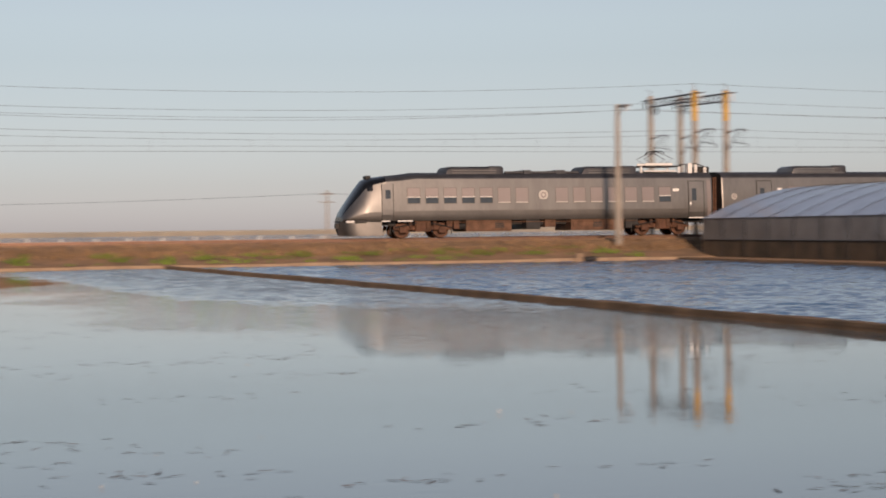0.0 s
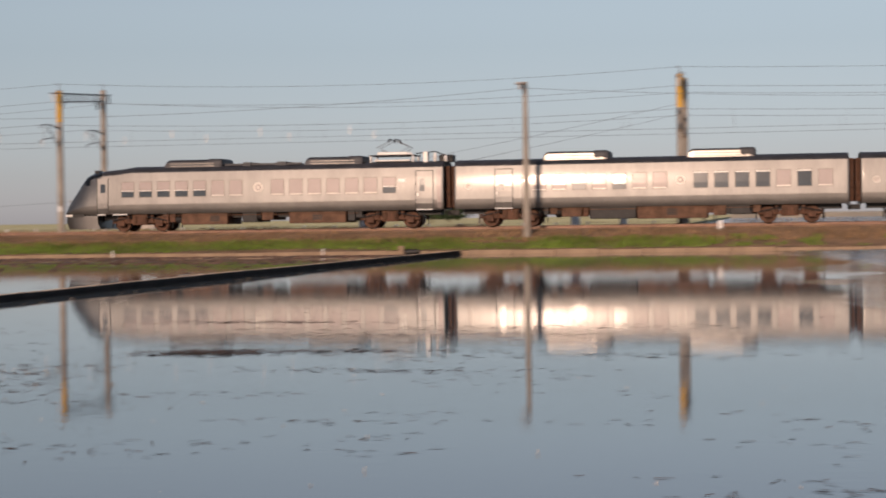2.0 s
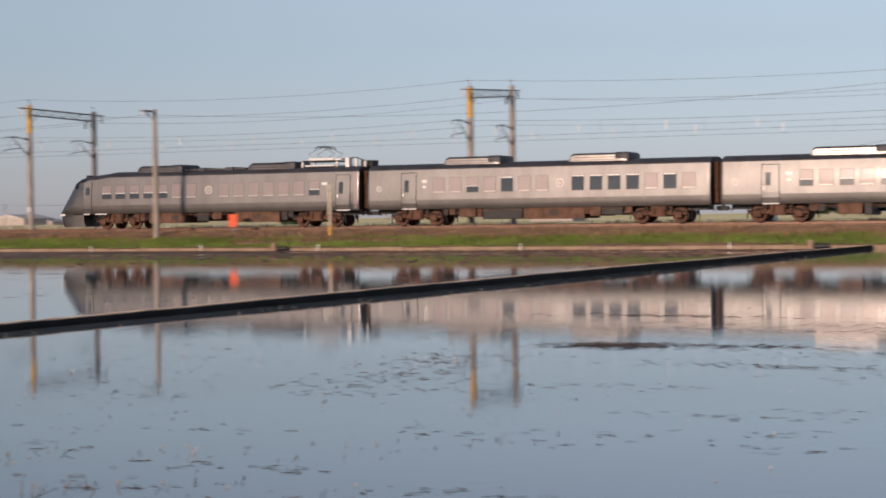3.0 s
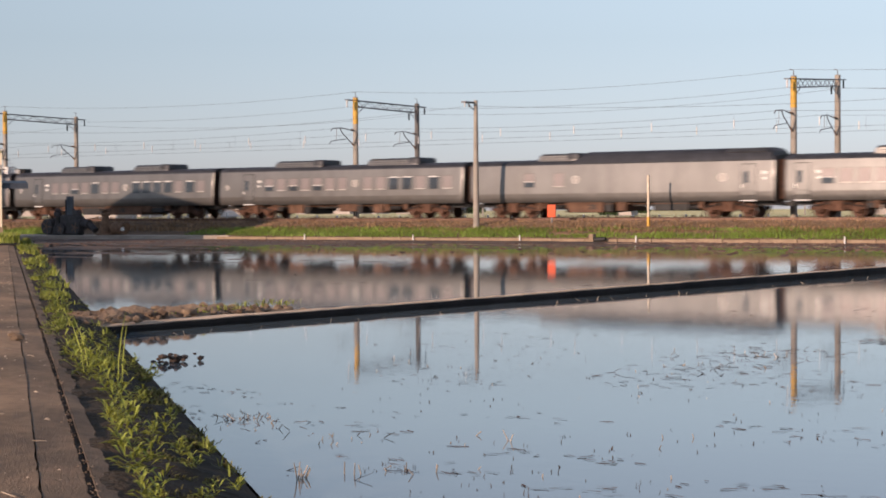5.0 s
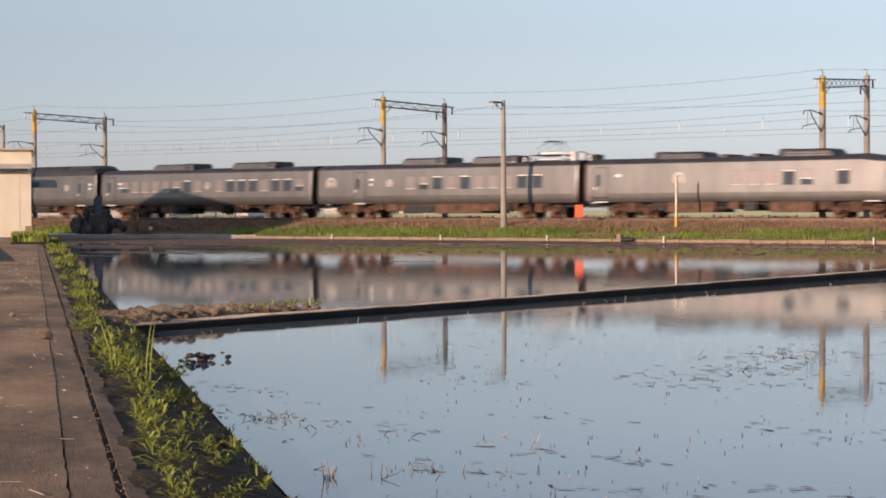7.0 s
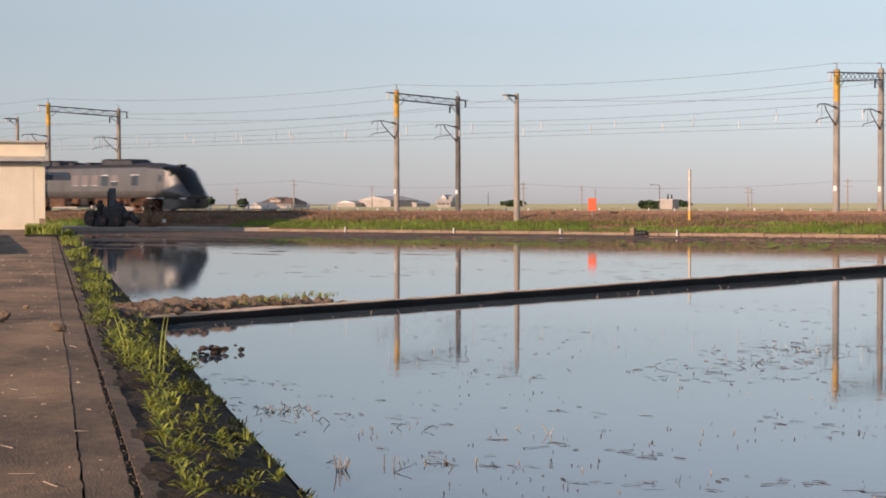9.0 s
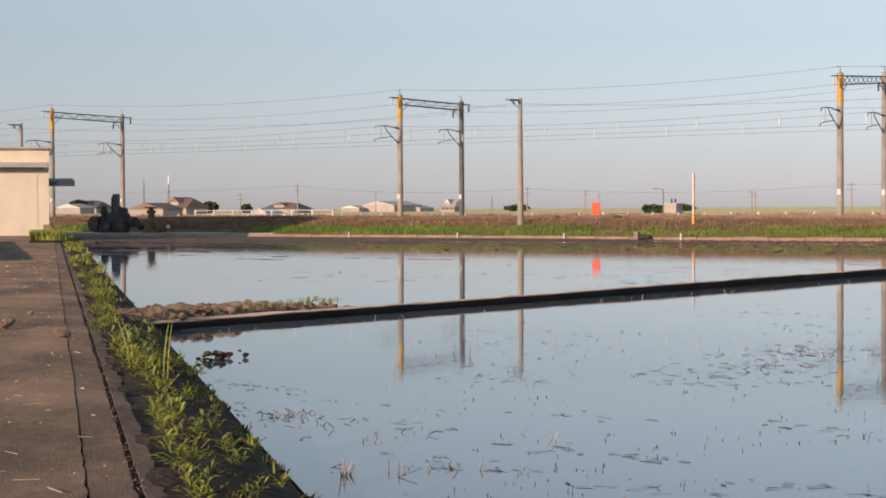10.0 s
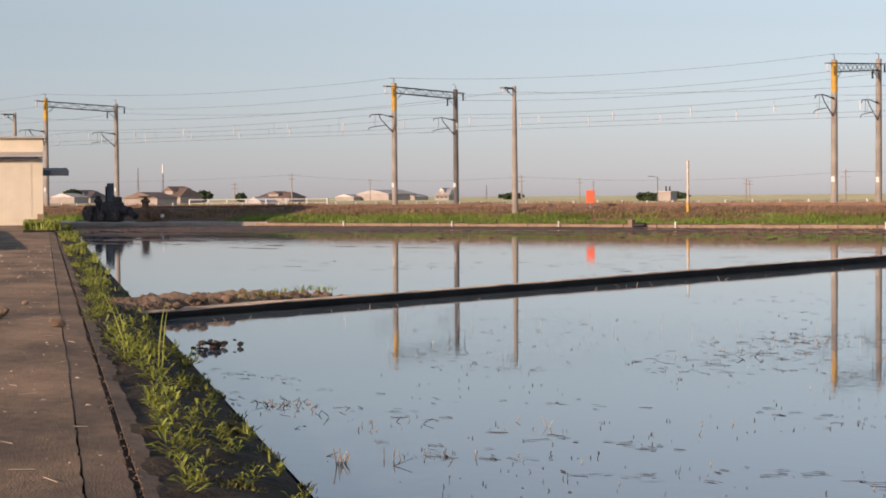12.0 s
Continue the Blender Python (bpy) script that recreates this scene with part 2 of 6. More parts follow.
def sag(a, b, drop, n=12):
    a, b = Vector(a), Vector(b)
    return [a.lerp(b, i / n) - Vector((0, 0, 4 * drop * (i / n) * (1 - i / n))) for i in range(n + 1)]


def lathe(bm, c, prof, n=12):
    rings = [[bm.verts.new((c[0] + r * math.cos(i * math.tau / n), c[1] + r * math.sin(i * math.tau / n), c[2] + z)) for i in range(n)] for r, z in prof]
    for p, q in zip(rings, rings[1:]):
        for i in range(n):
            bm.faces.new((p[i], p[(i + 1) % n], q[(i + 1) % n], q[i]))
    bm.faces.new(rings[0][::-1])
    bm.faces.new(rings[-1])


def mesh(name, bm, material, smooth=False):
    me = bpy.data.meshes.new(name)
    bmesh.ops.recalc_face_normals(bm, faces=bm.faces[:])
    bm.to_mesh(me)
    bm.free()
    me.materials.append(material)
    if smooth:
        for p in me.polygons:
            p.use_smooth = True
        me.set_sharp_from_angle(angle=radians(38))
    return me


def part(name, bm, material, parent, label="", smooth=False):
    ob = new(name, bm if isinstance(bm, bpy.types.Mesh) else mesh(name, bm, material, smooth))
    ob.parent = parent
    return tagged(ob, label)


def thing(name, label, category, group="", at=(0, 0, 0), turn=0):
    ob = new(name)
    ob.matrix_basis = pose(*at, 0, 0, turn)
    return tagged(ob, label, category, group)


def solid(name, bm, material, label, category, kind="", group="", smooth=False):
    return tagged(new(name, mesh(name, bm, material, smooth)), label, category, group, kind)


def rnd(a, b):
    return random.uniform(a, b)


# ---- ground, water, banks ----
RAIL = 1.22
ROAD_DIR = Vector((-0.755, 0.656, 0))
ROAD_SIDE = Vector((0.656, 0.755, 0))
ROAD_EDGE = Vector((-5.85, 5.65, 0))


def ribbon(bm, xs, prof, wobble=0.0, seed=0.0):
    """A strip along x with the cross-section prof of (y, z)."""
    rows = []
    for x in xs:
        rows.append([bm.verts.new((x, y + wobble * (noise.noise((x * 0.35, y * 0.8, seed))), z + 0.5 * wobble * noise.noise((x * 0.5, y, seed + 7)))) for y, z in prof])
    for p, q in zip(rows, rows[1:]):
        for i in range(len(prof) - 1):
            bm.faces.new((p[i], p[i + 1], q[i + 1], q[i]))


def wavelets(name, x0, x1, y0, y1, step, inside, label, material, height=0.011):
    """A sheet of small wind waves; inside(x, y) rises from 0 at its edge."""
    gx, gy = np.meshgrid(np.arange(x0, x1, step), np.arange(y0, y1, step), indexing="ij")
    rng = np.random.RandomState(4)
    z = np.zeros_like(gx)
    for k in range(26):
        wl = rng.uniform(0.22, 0.75)
        a = rng.normal(1.45, 0.55)
        z += height * wl * np.sin((gx * np.cos(a) + gy * np.sin(a)) * 6.283 / wl + rng.uniform(0, 6.28))
    e = np.clip(inside(gx, gy), 0, 1)
    z = z * e - 0.012 + 0.03 * e
    nx, ny = gx.shape
    idx = np.arange(nx * ny).reshape(nx, ny)
    quads = np.stack([idx[:-1, :-1], idx[1:, :-1], idx[1:, 1:], idx[:-1, 1:]], -1)[(e[:-1, :-1] > 0)]
    me = bpy.data.meshes.new(name)
    me.from_pydata(np.stack([gx, gy, z], -1).reshape(-1, 3).tolist(), [], quads.reshape(-1, 4).tolist())
    me.materials.append(material)
    for p in me.polygons:
        p.use_smooth = True
    return tagged(new(name, me), label, "water", "", "structure")


def build_ground():
    bm = bmesh.new()
    ribbon(bm, (-3500, -600, -140, 0, 140, 600, 3500), [(-600, -0.12), (0, -0.12), (78.5, -0.12), (98, -0.1), (101, -0.1), (400, -0.1), (4000, -0.1)])
    solid("ground", bm, M["mud"], "brown muddy paddy ground under shallow water", "ground", "structure")
    bm = bmesh.new()
    xs = [-260 + i * 1.0 for i in range(420)]
    ribbon(bm, xs, [(78.75, 0.0), (78.75, 0.17), (79.6, 0.24), (80.6, 0.36), (81.6, 0.55), (82.4, 0.72), (83.0, 0.86), (83.6, 0.98), (84.2, 1.03)], 0.12)
    solid("bank", bm, M["bank"], "brown earth railway bank above the paddy", "bank", "structure", smooth=True)
    bm = bmesh.new()
    ribbon(bm, xs, [(84.1, 0.98), (84.6, 1.08), (87.8, 1.09), (88.4, 1.02), (90.2, 1.07), (94, 1.08), (97.0, 1.02), (98.5, 0.6), (101, 0.3), (101.2, -0.3)], 0.07, 3)
    solid("ballast_bed", bm, M["ballast"], "brown stone ballast under two railway tracks", "ballast", "structure")
    # fields beyond the railway: green to one side, flooded to the other
    bm = bmesh.new()
    box(bm, -2600, -9, 101.3, 900, -0.2, 0.42)
    solid("field", bm, M["field"], "flat green crop field beyond the railway", "field", "structure")
    bm = bmesh.new()
    box(bm, -2600, 2600, 900.5, 3000, -0.2, 0.6)
    solid("far_field", bm, M["field"], "distant flat green farmland to the horizon", "field", "structure")
    bm = bmesh.new()
    box(bm, -8.8, 900, 101.3, 640, -0.2, 0.02)
    solid("far_water", bm, M["water_wind"], "flooded paddy beyond the railway, coloured with the reflected sky's blue", "water", "structure")
    # three paddies in front
    bm = bmesh.new()
    bm.faces.new([bm.verts.new((x, y, 0)) for x, y in [(-17.0, 16.3), (-13.2, 78.74), (-70.6, 78.74), (-82.5, 73.4)]][::-1])
    solid("paddy_water", bm, M["water_calm"], "still shallow flooded paddy mirroring the sky", "water", "structure")
    bm = bmesh.new()
    bm.faces.new([bm.verts.new((x, y, 0)) for x, y in [(-17.0, 16.7), (-6.26, 7.39), (10, -6.7), (60, -20), (16, 2), (9.4, 78.74), (-13.0, 78.74)]])
    solid("paddy_water", bm, M["water"], "shallow flooded paddy with floating straw", "water", "structure")
    bm = bmesh.new()
    bm.faces.new([bm.verts.new((x, y, -0.03)) for x, y in [(16, 2), (60, -20), (200, -20), (200, 78.74), (9.4, 78.74)]])
    solid("paddy_water", bm, M["water_wind"], "wind-ruffled flooded paddy coloured with the reflected sky's blue", "water", "structure")
    wavelets("paddy_water", 8.8, 37.0, 18.0, 78.6, 0.075, lambda x, y: (x - (15.6 - (y - 2) * 0.0811)) * 1.5, "wind-ruffled flooded paddy with small waves, coloured with the reflected sky's blue", M["water_wave"], 0.007)
    wavelets("paddy_water", 0.0, 13.5, 30.0, 78.6, 0.075, lambda x, y: np.minimum((x - (0.0 + (70 - y) * 0.135)) / 6.5 * np.clip((y - 30) / 14, 0, 1), (15.2 - (y - 8) * 0.0852 - x) * 2), "band of small wind waves on the flooded paddy", M["water"], 0.008)


def build_kerb():
    """Concrete kerb at the foot of the bank, in cast lengths."""
    root = thing("kerb", "weathered pale concrete kerb edging the paddy", "kerb")
    root["kind"] = "structure"
    bm = bmesh.new()
    bbox(bm, -0.985, 0.985, -0.22, 0.22, -0.12, 0.16, 0.025)
    me = mesh("kerb_block", bm, M["kerb"])
    for i in range(64):
        ob = part("kerb_block", me, None, root)
        ob.location = (-70 + 2.0 * i, 78.72 + rnd(-0.02, 0.02), rnd(-0.02, 0.02))
        ob.rotation_euler = (0, 0, rnd(-0.006, 0.006))


def build_levee(label, a, b, side, top, heights, backs, front=0.1):
    """A low field divider: a dark side sheet with an earth or concrete crown; heights and backs run from a to b."""
    a, b = Vector((*a, 0)), Vector((*b, 0))
    long = (b - a).length
    n = int(long / 0.35)
    d = (b - a).normalized()
    s = Vector((d.y, -d.x, 0))
    root = thing("levee", label, "levee")
    root["kind"] = "structure"

    def along(table, f):
        for (f0, v0), (f1, v1) in zip(table, table[1:]):
            if f <= f1:
                return v0 + (v1 - v0) * (f - f0) / (f1 - f0)
        return table[-1][1]
    for nm, m in (("side_sheet", side), ("top", top)):
        bm = bmesh.new()
        rows = []
        for i in range(n + 1):
            f = i / n
            c = a + d * (long * f)
            h, back = along(heights, f), along(backs, f)
            k = 0.05 * noise.noise((i * 0.12, 0.5, 2)) + 0.02 * noise.noise((i * 0.7, 3, 1))
            edge = 0.012 * noise.noise((i * 1.9, 5, 1))
            if nm == "side_sheet":
                prof = ((front + 0.05, -0.15), (front + 0.02, h * 0.55), (front - 0.01, h + edge + k * 0.25), (front - 0.06, h + edge + k * 0.25), (-back + 0.01, h * 0.9), (-back - 0.04, -0.15))
            else:
                prof = ((front - 0.055, h - 0.02), (front - 0.06, h + 0.012 + edge + k * 0.3), (front * 0.3 - back * 0.3, h + 0.025 + k * 0.4 + 0.02 * noise.noise((i * 0.9, 9, 4))), (-back, h + 0.01 + edge), (-back - 0.012, h - 0.06))
            rows.append([bm.verts.new(c + s * (o + k) + Vector((0, 0, z))) for o, z in prof])
        for p, q in zip(rows, rows[1:]):
            for j in range(len(p) - 1):
                bm.faces.new((p[j], p[j + 1], q[j + 1], q[j]))
        for r in (rows[0], rows[-1]):
            bm.faces.new(r)
        part(nm, bm, m, root)
    return root


def build_road():
    """The farm road at the paddy's edge with its verge of soil."""
    def strip(bm, o0, o1, z0, z1, l0, l1, step=1.0, wob=0.0, top=None):
        rows = []
        n = int((l1 - l0) / step)
        for i in range(n + 1):
            c = ROAD_EDGE + ROAD_DIR * (l0 + (l1 - l0) * i / n)
            w = wob * (noise.noise((i * step * 0.7, o1, 4)) + 0.7 * noise.noise((i * step * 5, o1, 6)))
            rows.append([bm.verts.new(c + ROAD_SIDE * o + Vector((0, 0, z))) for o, z in ((o0, -0.1), (o0, z0), (o1 + w, z1), (o1 + w, -0.1))])
        for p, q in zip(rows, rows[1:]):
            for k in range(3):
                bm.faces.new((p[k], p[k + 1], q[k + 1], q[k]))
    bm = bmesh.new()
    strip(bm, -6.5, -0.264, 0.315, 0.31, -14, 120, step=0.045, wob=0.016)
    solid("road", bm, M["asphalt"], "old grey-brown concrete farm road with cracks and clods", "road", "structure")
    bm = bmesh.new()
    strip(bm, -0.256, -0.02, 0.307, 0.285, -14, 120, step=0.05, wob=0.02)
    solid("road_edge", bm, M["asphalt"], "cracked concrete strip along the farm road's edge", "road", "structure")
    bm = bmesh.new()
    strip(bm, 0.02, 0.13, 0.284, 0.264, -14, 60, step=0.06, wob=0.04)
    solid("road_edge", bm, M["asphalt"], "crumbling outer lip of the farm road", "road", "structure")
    bm = bmesh.new()
    rows = []
    for i in range(420):
        c = ROAD_EDGE + ROAD_DIR * (-12 + i * 0.24)
        rr = []
        for o, z in ((-0.3, 0.286), (-0.1, 0.276), (0.02, 0.268), (0.15, 0.255), (0.38, 0.24), (0.62, 0.18), (0.82, 0.12), (0.98, 0.05), (1.04, -0.12)):
            p = c + ROAD_SIDE * o
            rr.append(bm.verts.new(p + Vector((0, 0, z + (0.07 * noise.noise(p * 1.7) + 0.04 * noise.noise(p * 6) if 0.1 < o < 0.96 else 0)))))
        rows.append(rr)
    for p, q in zip(rows, rows[1:]):
        for k in range(8):
            bm.faces.new((p[k], p[k + 1], q[k + 1], q[k]))
    solid("verge", bm, M["verge"], "dark damp soil verge between road and water", "verge", "structure", smooth=True)


build_ground()
build_kerb()
build_levee("long levee sheeted in black plastic between two flooded paddies", (-17.5, 16.9), (-13.5, 78.4), M["levee"], M["levee_top"],
            ((0, 0.10), (0.1, 0.10), (0.3, 0.14), (0.5, 0.17), (1, 0.16)), ((0, 0.95), (0.03, 0.62), (0.08, 0.28), (0.2, 0.13), (1, 0.10)))
build_levee("low brown earth levee between two flooded paddies", (15.3, 8), (9.3, 78.4), M["levee_earth"], M["levee_earth"],
            ((0, 0.11), (0.4, 0.13), (1, 0.14)), ((0, 0.12), (1, 0.12)), 0.15)
build_road()


# ---- railway ----
TRACKS = (86.15, 91.9)


def build_track(y):
    root = thing("railway_track", "rusty rails on sleepers in brown ballast", "track", "railway tracks")
    for s in (-0.5335, 0.5335):
        bm = bmesh.new()
        prof = [(-0.065, -0.153), (0.065, -0.153), (0.065, -0.14), (0.012, -0.125), (0.012, -0.04), (0.033, -0.03), (0.03, 0.0), (-0.03, 0.0), (-0.033, -0.03), (-0.012, -0.04), (-0.012, -0.125), (-0.065, -0.14)]
        rows = [[bm.verts.new((x, y + s + a, RAIL + b)) for a, b in prof] for x in (-250, 150)]
        for k in range(12):
            bm.faces.new((rows[0][k], rows[0][(k + 1) % 12], rows[1][(k + 1) % 12], rows[1][k]))
        part("rail", bm, M["rail"], root)
    bm = bmesh.new()
    for i in range(330):
        x = -150 + i * 0.65
        box(bm, x - 0.11, x + 0.11, y - 1.0, y + 1.0, RAIL - 0.30, RAIL - 0.155)
    tagged(part("sleepers", bm, M["concrete"], root), kind="stuff")


for ty in TRACKS:
    build_track(ty)


def build_portal(x, h_near, h_far, y_far, base=1.0, box_on=False):
    root = thing("catenary_portal", "two concrete catenary poles joined by a steel lattice beam", "catenary portal", "catenary portals", at=(x, 0, 0))
    yn = 88.4
    for nm, y, h, m in (("near_pole", yn, h_near, M["concrete"]), ("far_pole", y_far, h_far, M["dark_pole"] if x < -50 and x > -90 else M["concrete"])):
        bm = bmesh.new()
        tube(bm, (0, y, base - 0.5), (0, y, h), 0.19, 0.165, 14)
        p = part("pole", bm, m, root, smooth=True)
        if nm == "near_pole":
            bm = bmesh.new()
            tube(bm, (0, y, h - 1.75), (0, y, h - 0.08), 0.178, 0.172, 14)
            part("painted_band", bm, M["yellow"], p, "yellow-painted top section", True)
        bm = bmesh.new()
        box(bm, -0.10, 0.10, y - 0.196, y - 0.186, base + 1.35, base + 1.65)
        part("number_plate", bm, M["white"], p, "small white plate")
        bm = bmesh.new()
        tube(bm, (0, y, h), (0, y, h + 0.30), 0.03, 0.02, 6)
        tube(bm, (0, y, h + 0.30), (-0.22, y, h + 0.36), 0.02, 0.02, 6)
        part("top_bracket", bm, M["steel"], p)
        # cantilever towards the viewer
        bm = bmesh.new()
        zt, zb = 6.95, 5.95
        tip = y - 2.35
        line(bm, [(0.0, y - 0.18, zt - 0.05), (0, tip + 0.9, zt + 0.12), (0, tip - 0.1, zt + 0.05), (0, tip - 0.25, zt - 0.12)], 0.032, 6)
        line(bm, [(0, y - 0.18, zb), (0, tip + 0.95, zt - 0.22), (0, tip + 0.7, zt + 0.08)], 0.032, 6)
        line(bm, [(0, y - 0.95, zb + 0.42), (0, tip + 0.3, zb + 0.3), (0, tip - 0.25, zb + 0.22), (0, tip - 0.4, zb + 0.05)], 0.026, 6)
        line(bm, [(0, tip + 0.35, zt + 0.08), (0, tip + 0.3, zb + 0.3)], 0.016, 5)
        part("cantilever_arm", bm, M["steel"], root)
        for a, b in (((0, y - 0.2, zt), (0, y - 0.55, zt + 0.02)), ((0, y - 0.2, zb), (0, y - 0.5, zb + 0.22))):
            bm = bmesh.new()
            va, vb = Vector(a), Vector(b)
            for k in range(4):
                c = va.lerp(vb, (k + 0.5) / 4)
                tube(bm, c - (vb - va) * 0.06, c + (vb - va) * 0.06, 0.06, 0.045, 8)
            part("insulator", bm, M["tan"], root)
    # lattice beam
    bm = bmesh.new()
    ya, yb = yn, y_far
    za, zb = h_near - 0.22, h_far - 0.22
    for dx in (-0.14, 0.14):
        for dz in (0, -0.42):
            e = 0.95 if dz == 0 else 0.0
            tube(bm, (dx, ya - e, za + dz), (dx, yb + e, zb + dz), 0.032, n=6)
        n = 10
        for i in range(n):
            f0, f1 = i / n, (i + 1) / n
            p0 = (dx, ya + (yb - ya) * f0, za + (zb - za) * f0 - (0.42 if i % 2 else 0))
            p1 = (dx, ya + (yb - ya) * f1, za + (zb - za) * f1 - (0 if i % 2 else 0.42))
            tube(bm, p0, p1, 0.02, n=5)
    for y, z in ((ya - 0.95, za), (yb + 0.95, zb), (ya + 0.5, za - 0.42), (yb - 0.5, zb - 0.42)):
        tube(bm, (-0.14, y, z), (0.14, y, z), 0.025, n=5)
    line(bm, [(0, ya, za - 1.0), (0, ya + 0.9, za - 0.42)], 0.025)
    line(bm, [(0, yb, zb - 1.0), (0, yb - 0.9, zb - 0.42)], 0.025)
    part("lattice_beam", bm, M["steel"], root)
    for y, z in ((ya - 0.9, za), (yb + 0.9, zb), (yb - 0.95, zb - 0.45)):
        bm = bmesh.new()
        lathe(bm, (0, y, z - 0.5), [(0.03, 0), (0.075, 0.06), (0.03, 0.12), (0.075, 0.2), (0.03, 0.26), (0.07, 0.34), (0.02, 0.48)], 8)
        part("insulator", bm, M["white"] if y < ya else M["dark"], root)
    if box_on:
        bm = bmesh.new()
        bbox(bm, 0.25, 0.95, yn - 0.35, yn + 0.25, 2.75, 4.0, 0.04)
        box(bm, 0.1, 0.3, yn - 0.1, yn + 0.1, 2.9, 3.0)
        box(bm, 0.1, 0.3, yn - 0.1, yn + 0.1, 3.7, 3.8)
        part("transformer_box", bm, M["under"], root, "rust-brown equipment box")
        bm = bmesh.new()
        line(bm, [(1.1, yn + 0.2, 1.0), (1.5, yn + 0.2, 4.1)], 0.05, 6)
        line(bm, [(1.75, yn + 0.2, 1.0), (1.6, yn + 0.2, 4.1)], 0.05, 6)
        line(bm, [(0.6, yn + 0.2, 4.05), (2.1, yn + 0.2, 4.12)], 0.04, 6)
        part("switch_frame", bm, M["steel"], root)
    return root


PORTALS = [(42.06, 9.37, 9.52, 94.7), (40.14, 9.36, 9.47, 94.7), (-3.57, 8.96, 9.2, 94.9), (-37.35, 9.02, 9.46, 94.84), (-67.74, 9.13, 9.04, 95.32), (-101.46, 9.5, 9.36, 95.7), (-136.5, 9.6, 9.4, 95.7)]
for i, (px_, hn, hf, yf) in enumerate(PORTALS):
    build_portal(px_, hn, hf, yf, box_on=(i == 2))


def build_feeder_pole(x, y, top, base):
    root = thing("utility_pole", "tall bare tapered concrete pole on the bank", "utility pole", "feeder poles", at=(x, y, 0))
    bm = bmesh.new()
    tube(bm, (0, 0, base - 0.4), (0, 0, top), 0.19, 0.115, 14)
    part("pole", bm, M["concrete"], root, smooth=True)
    bm = bmesh.new()
    d = -1 if x < 0 else 1
    box(bm, min(0, d * 0.35), max(0, d * 0.35), -1.0, 0.12, top - 0.16, top - 0.08)
    line(bm, [(0, -0.1, top - 0.6), (d * 0.15, -0.8, top - 0.15)], 0.02)
    part("crossarm", bm, M["steel"], root)
    for k in (-0.9, -0.45):
        bm = bmesh.new()
        lathe(bm, (d * 0.17, k, top - 0.42), [(0.02, 0), (0.06, 0.05), (0.03, 0.1), (0.06, 0.16), (0.02, 0.27)], 8)
        part("insulator", bm, M["white"], root)


FEEDERS = [(33.04, 82.33, 8.04, 0.8), (-10.78, 82.36, 8.26, 0.58), (-54.33, 82.32, 8.05, 0.77), (-97.8, 82.3, 8.05, 0.8)]
for f in FEEDERS:
    build_feeder_pole(*f)


def build_wires():
    xs = sorted({p[0] for p in PORTALS if p[0] != 42.06} | {90.0, -170.0, 135.0})
    for ty in TRACKS:
        root = thing("overhead_line", "thin contact wire hung from a messenger wire", "overhead wire", "overhead lines")
        for i, (a, b) in enumerate(zip(xs, xs[1:])):
            zig = 0.2 if i % 2 else -0.2
            bm, bc = bmesh.new(), bmesh.new()
            mess = sag((a, ty, 7.0), (b, ty, 7.0), 0.35, 14)
            line(bm, mess, 0.0085, 4)
            line(bc, [(a, ty + zig, 6.02), (b, ty - zig, 6.02)], 0.0085, 4)
            n = max(3, int((b - a) / 5))
            for k in range(n):
                f = (k + 0.5) / n
                z = 7.0 - 1.4 * f * (1 - f)
                x = a + (b - a) * f
                bd = bmesh.new()
                tube(bd, (x, ty, 6.02), (x, ty, z), 0.006, n=4, cap=False)
                part("dropper", bd, M["wire"], root)
            part("messenger_wire", bm, M["wire"], root)
            part("contact_wire", bc, M["wire"], root)
        for i, (a, b) in enumerate(zip(xs, xs[1:])):
            n = max(3, int((b - a) / 4.6))
            for k in range(n):
                f = (k + 0.5) / n
                bh = bmesh.new()
                x = a + (b - a) * f
                if x > -20:
                    continue
                box(bh, x - 0.026, x + 0.026, ty - 0.025, ty + 0.025, 6.12, 6.58)
                part("hanger_sleeve", bh, M["white"], root)
    root = thing("feeder_line", "thin sagging feeder wires between concrete poles", "overhead wire")
    pts = [(150, 81.5, 8.0)] + [(x, y - 0.7, h - 0.35) for x, y, h, _ in FEEDERS] + [(-140, 81.6, 7.9)]
    for a, b in zip(pts, pts[1:]):
        bm = bmesh.new()
        line(bm, sag(a, b, 0.75, 16), 0.0085, 4)
        part("wire", bm, M["wire"], root)
    for dy, dz, far in ((-0.9, -0.7, False), (0.9, -0.7, True), (0.0, 0.34, False)):
        tops = [(100, 88.4 + (7 if far else 0) + dy, 9.3 + dz)] + [(p[0], (p[3] if far else 88.4) + dy, (p[2] if far else p[1]) + dz) for p in PORTALS[1:]]
        for a, b in zip(tops, tops[1:]):
            bm = bmesh.new()
            line(bm, sag(a, b, 0.5, 14), 0.0085, 4)
            part("wire", bm, M["wire"], root)
    # a branch line that slants down from the portal by the equipment box to the far fields
    for dz in (0, 0.35):
        bm = bmesh.new()
        line(bm, sag((-3.4, 88.6, 6.9 + dz * 1.6), (-36, 93.5, 1.75 + dz * 1.9), 0.35, 14), 0.0085, 4)
        part("wire", bm, M["wire"], root)


build_wires()


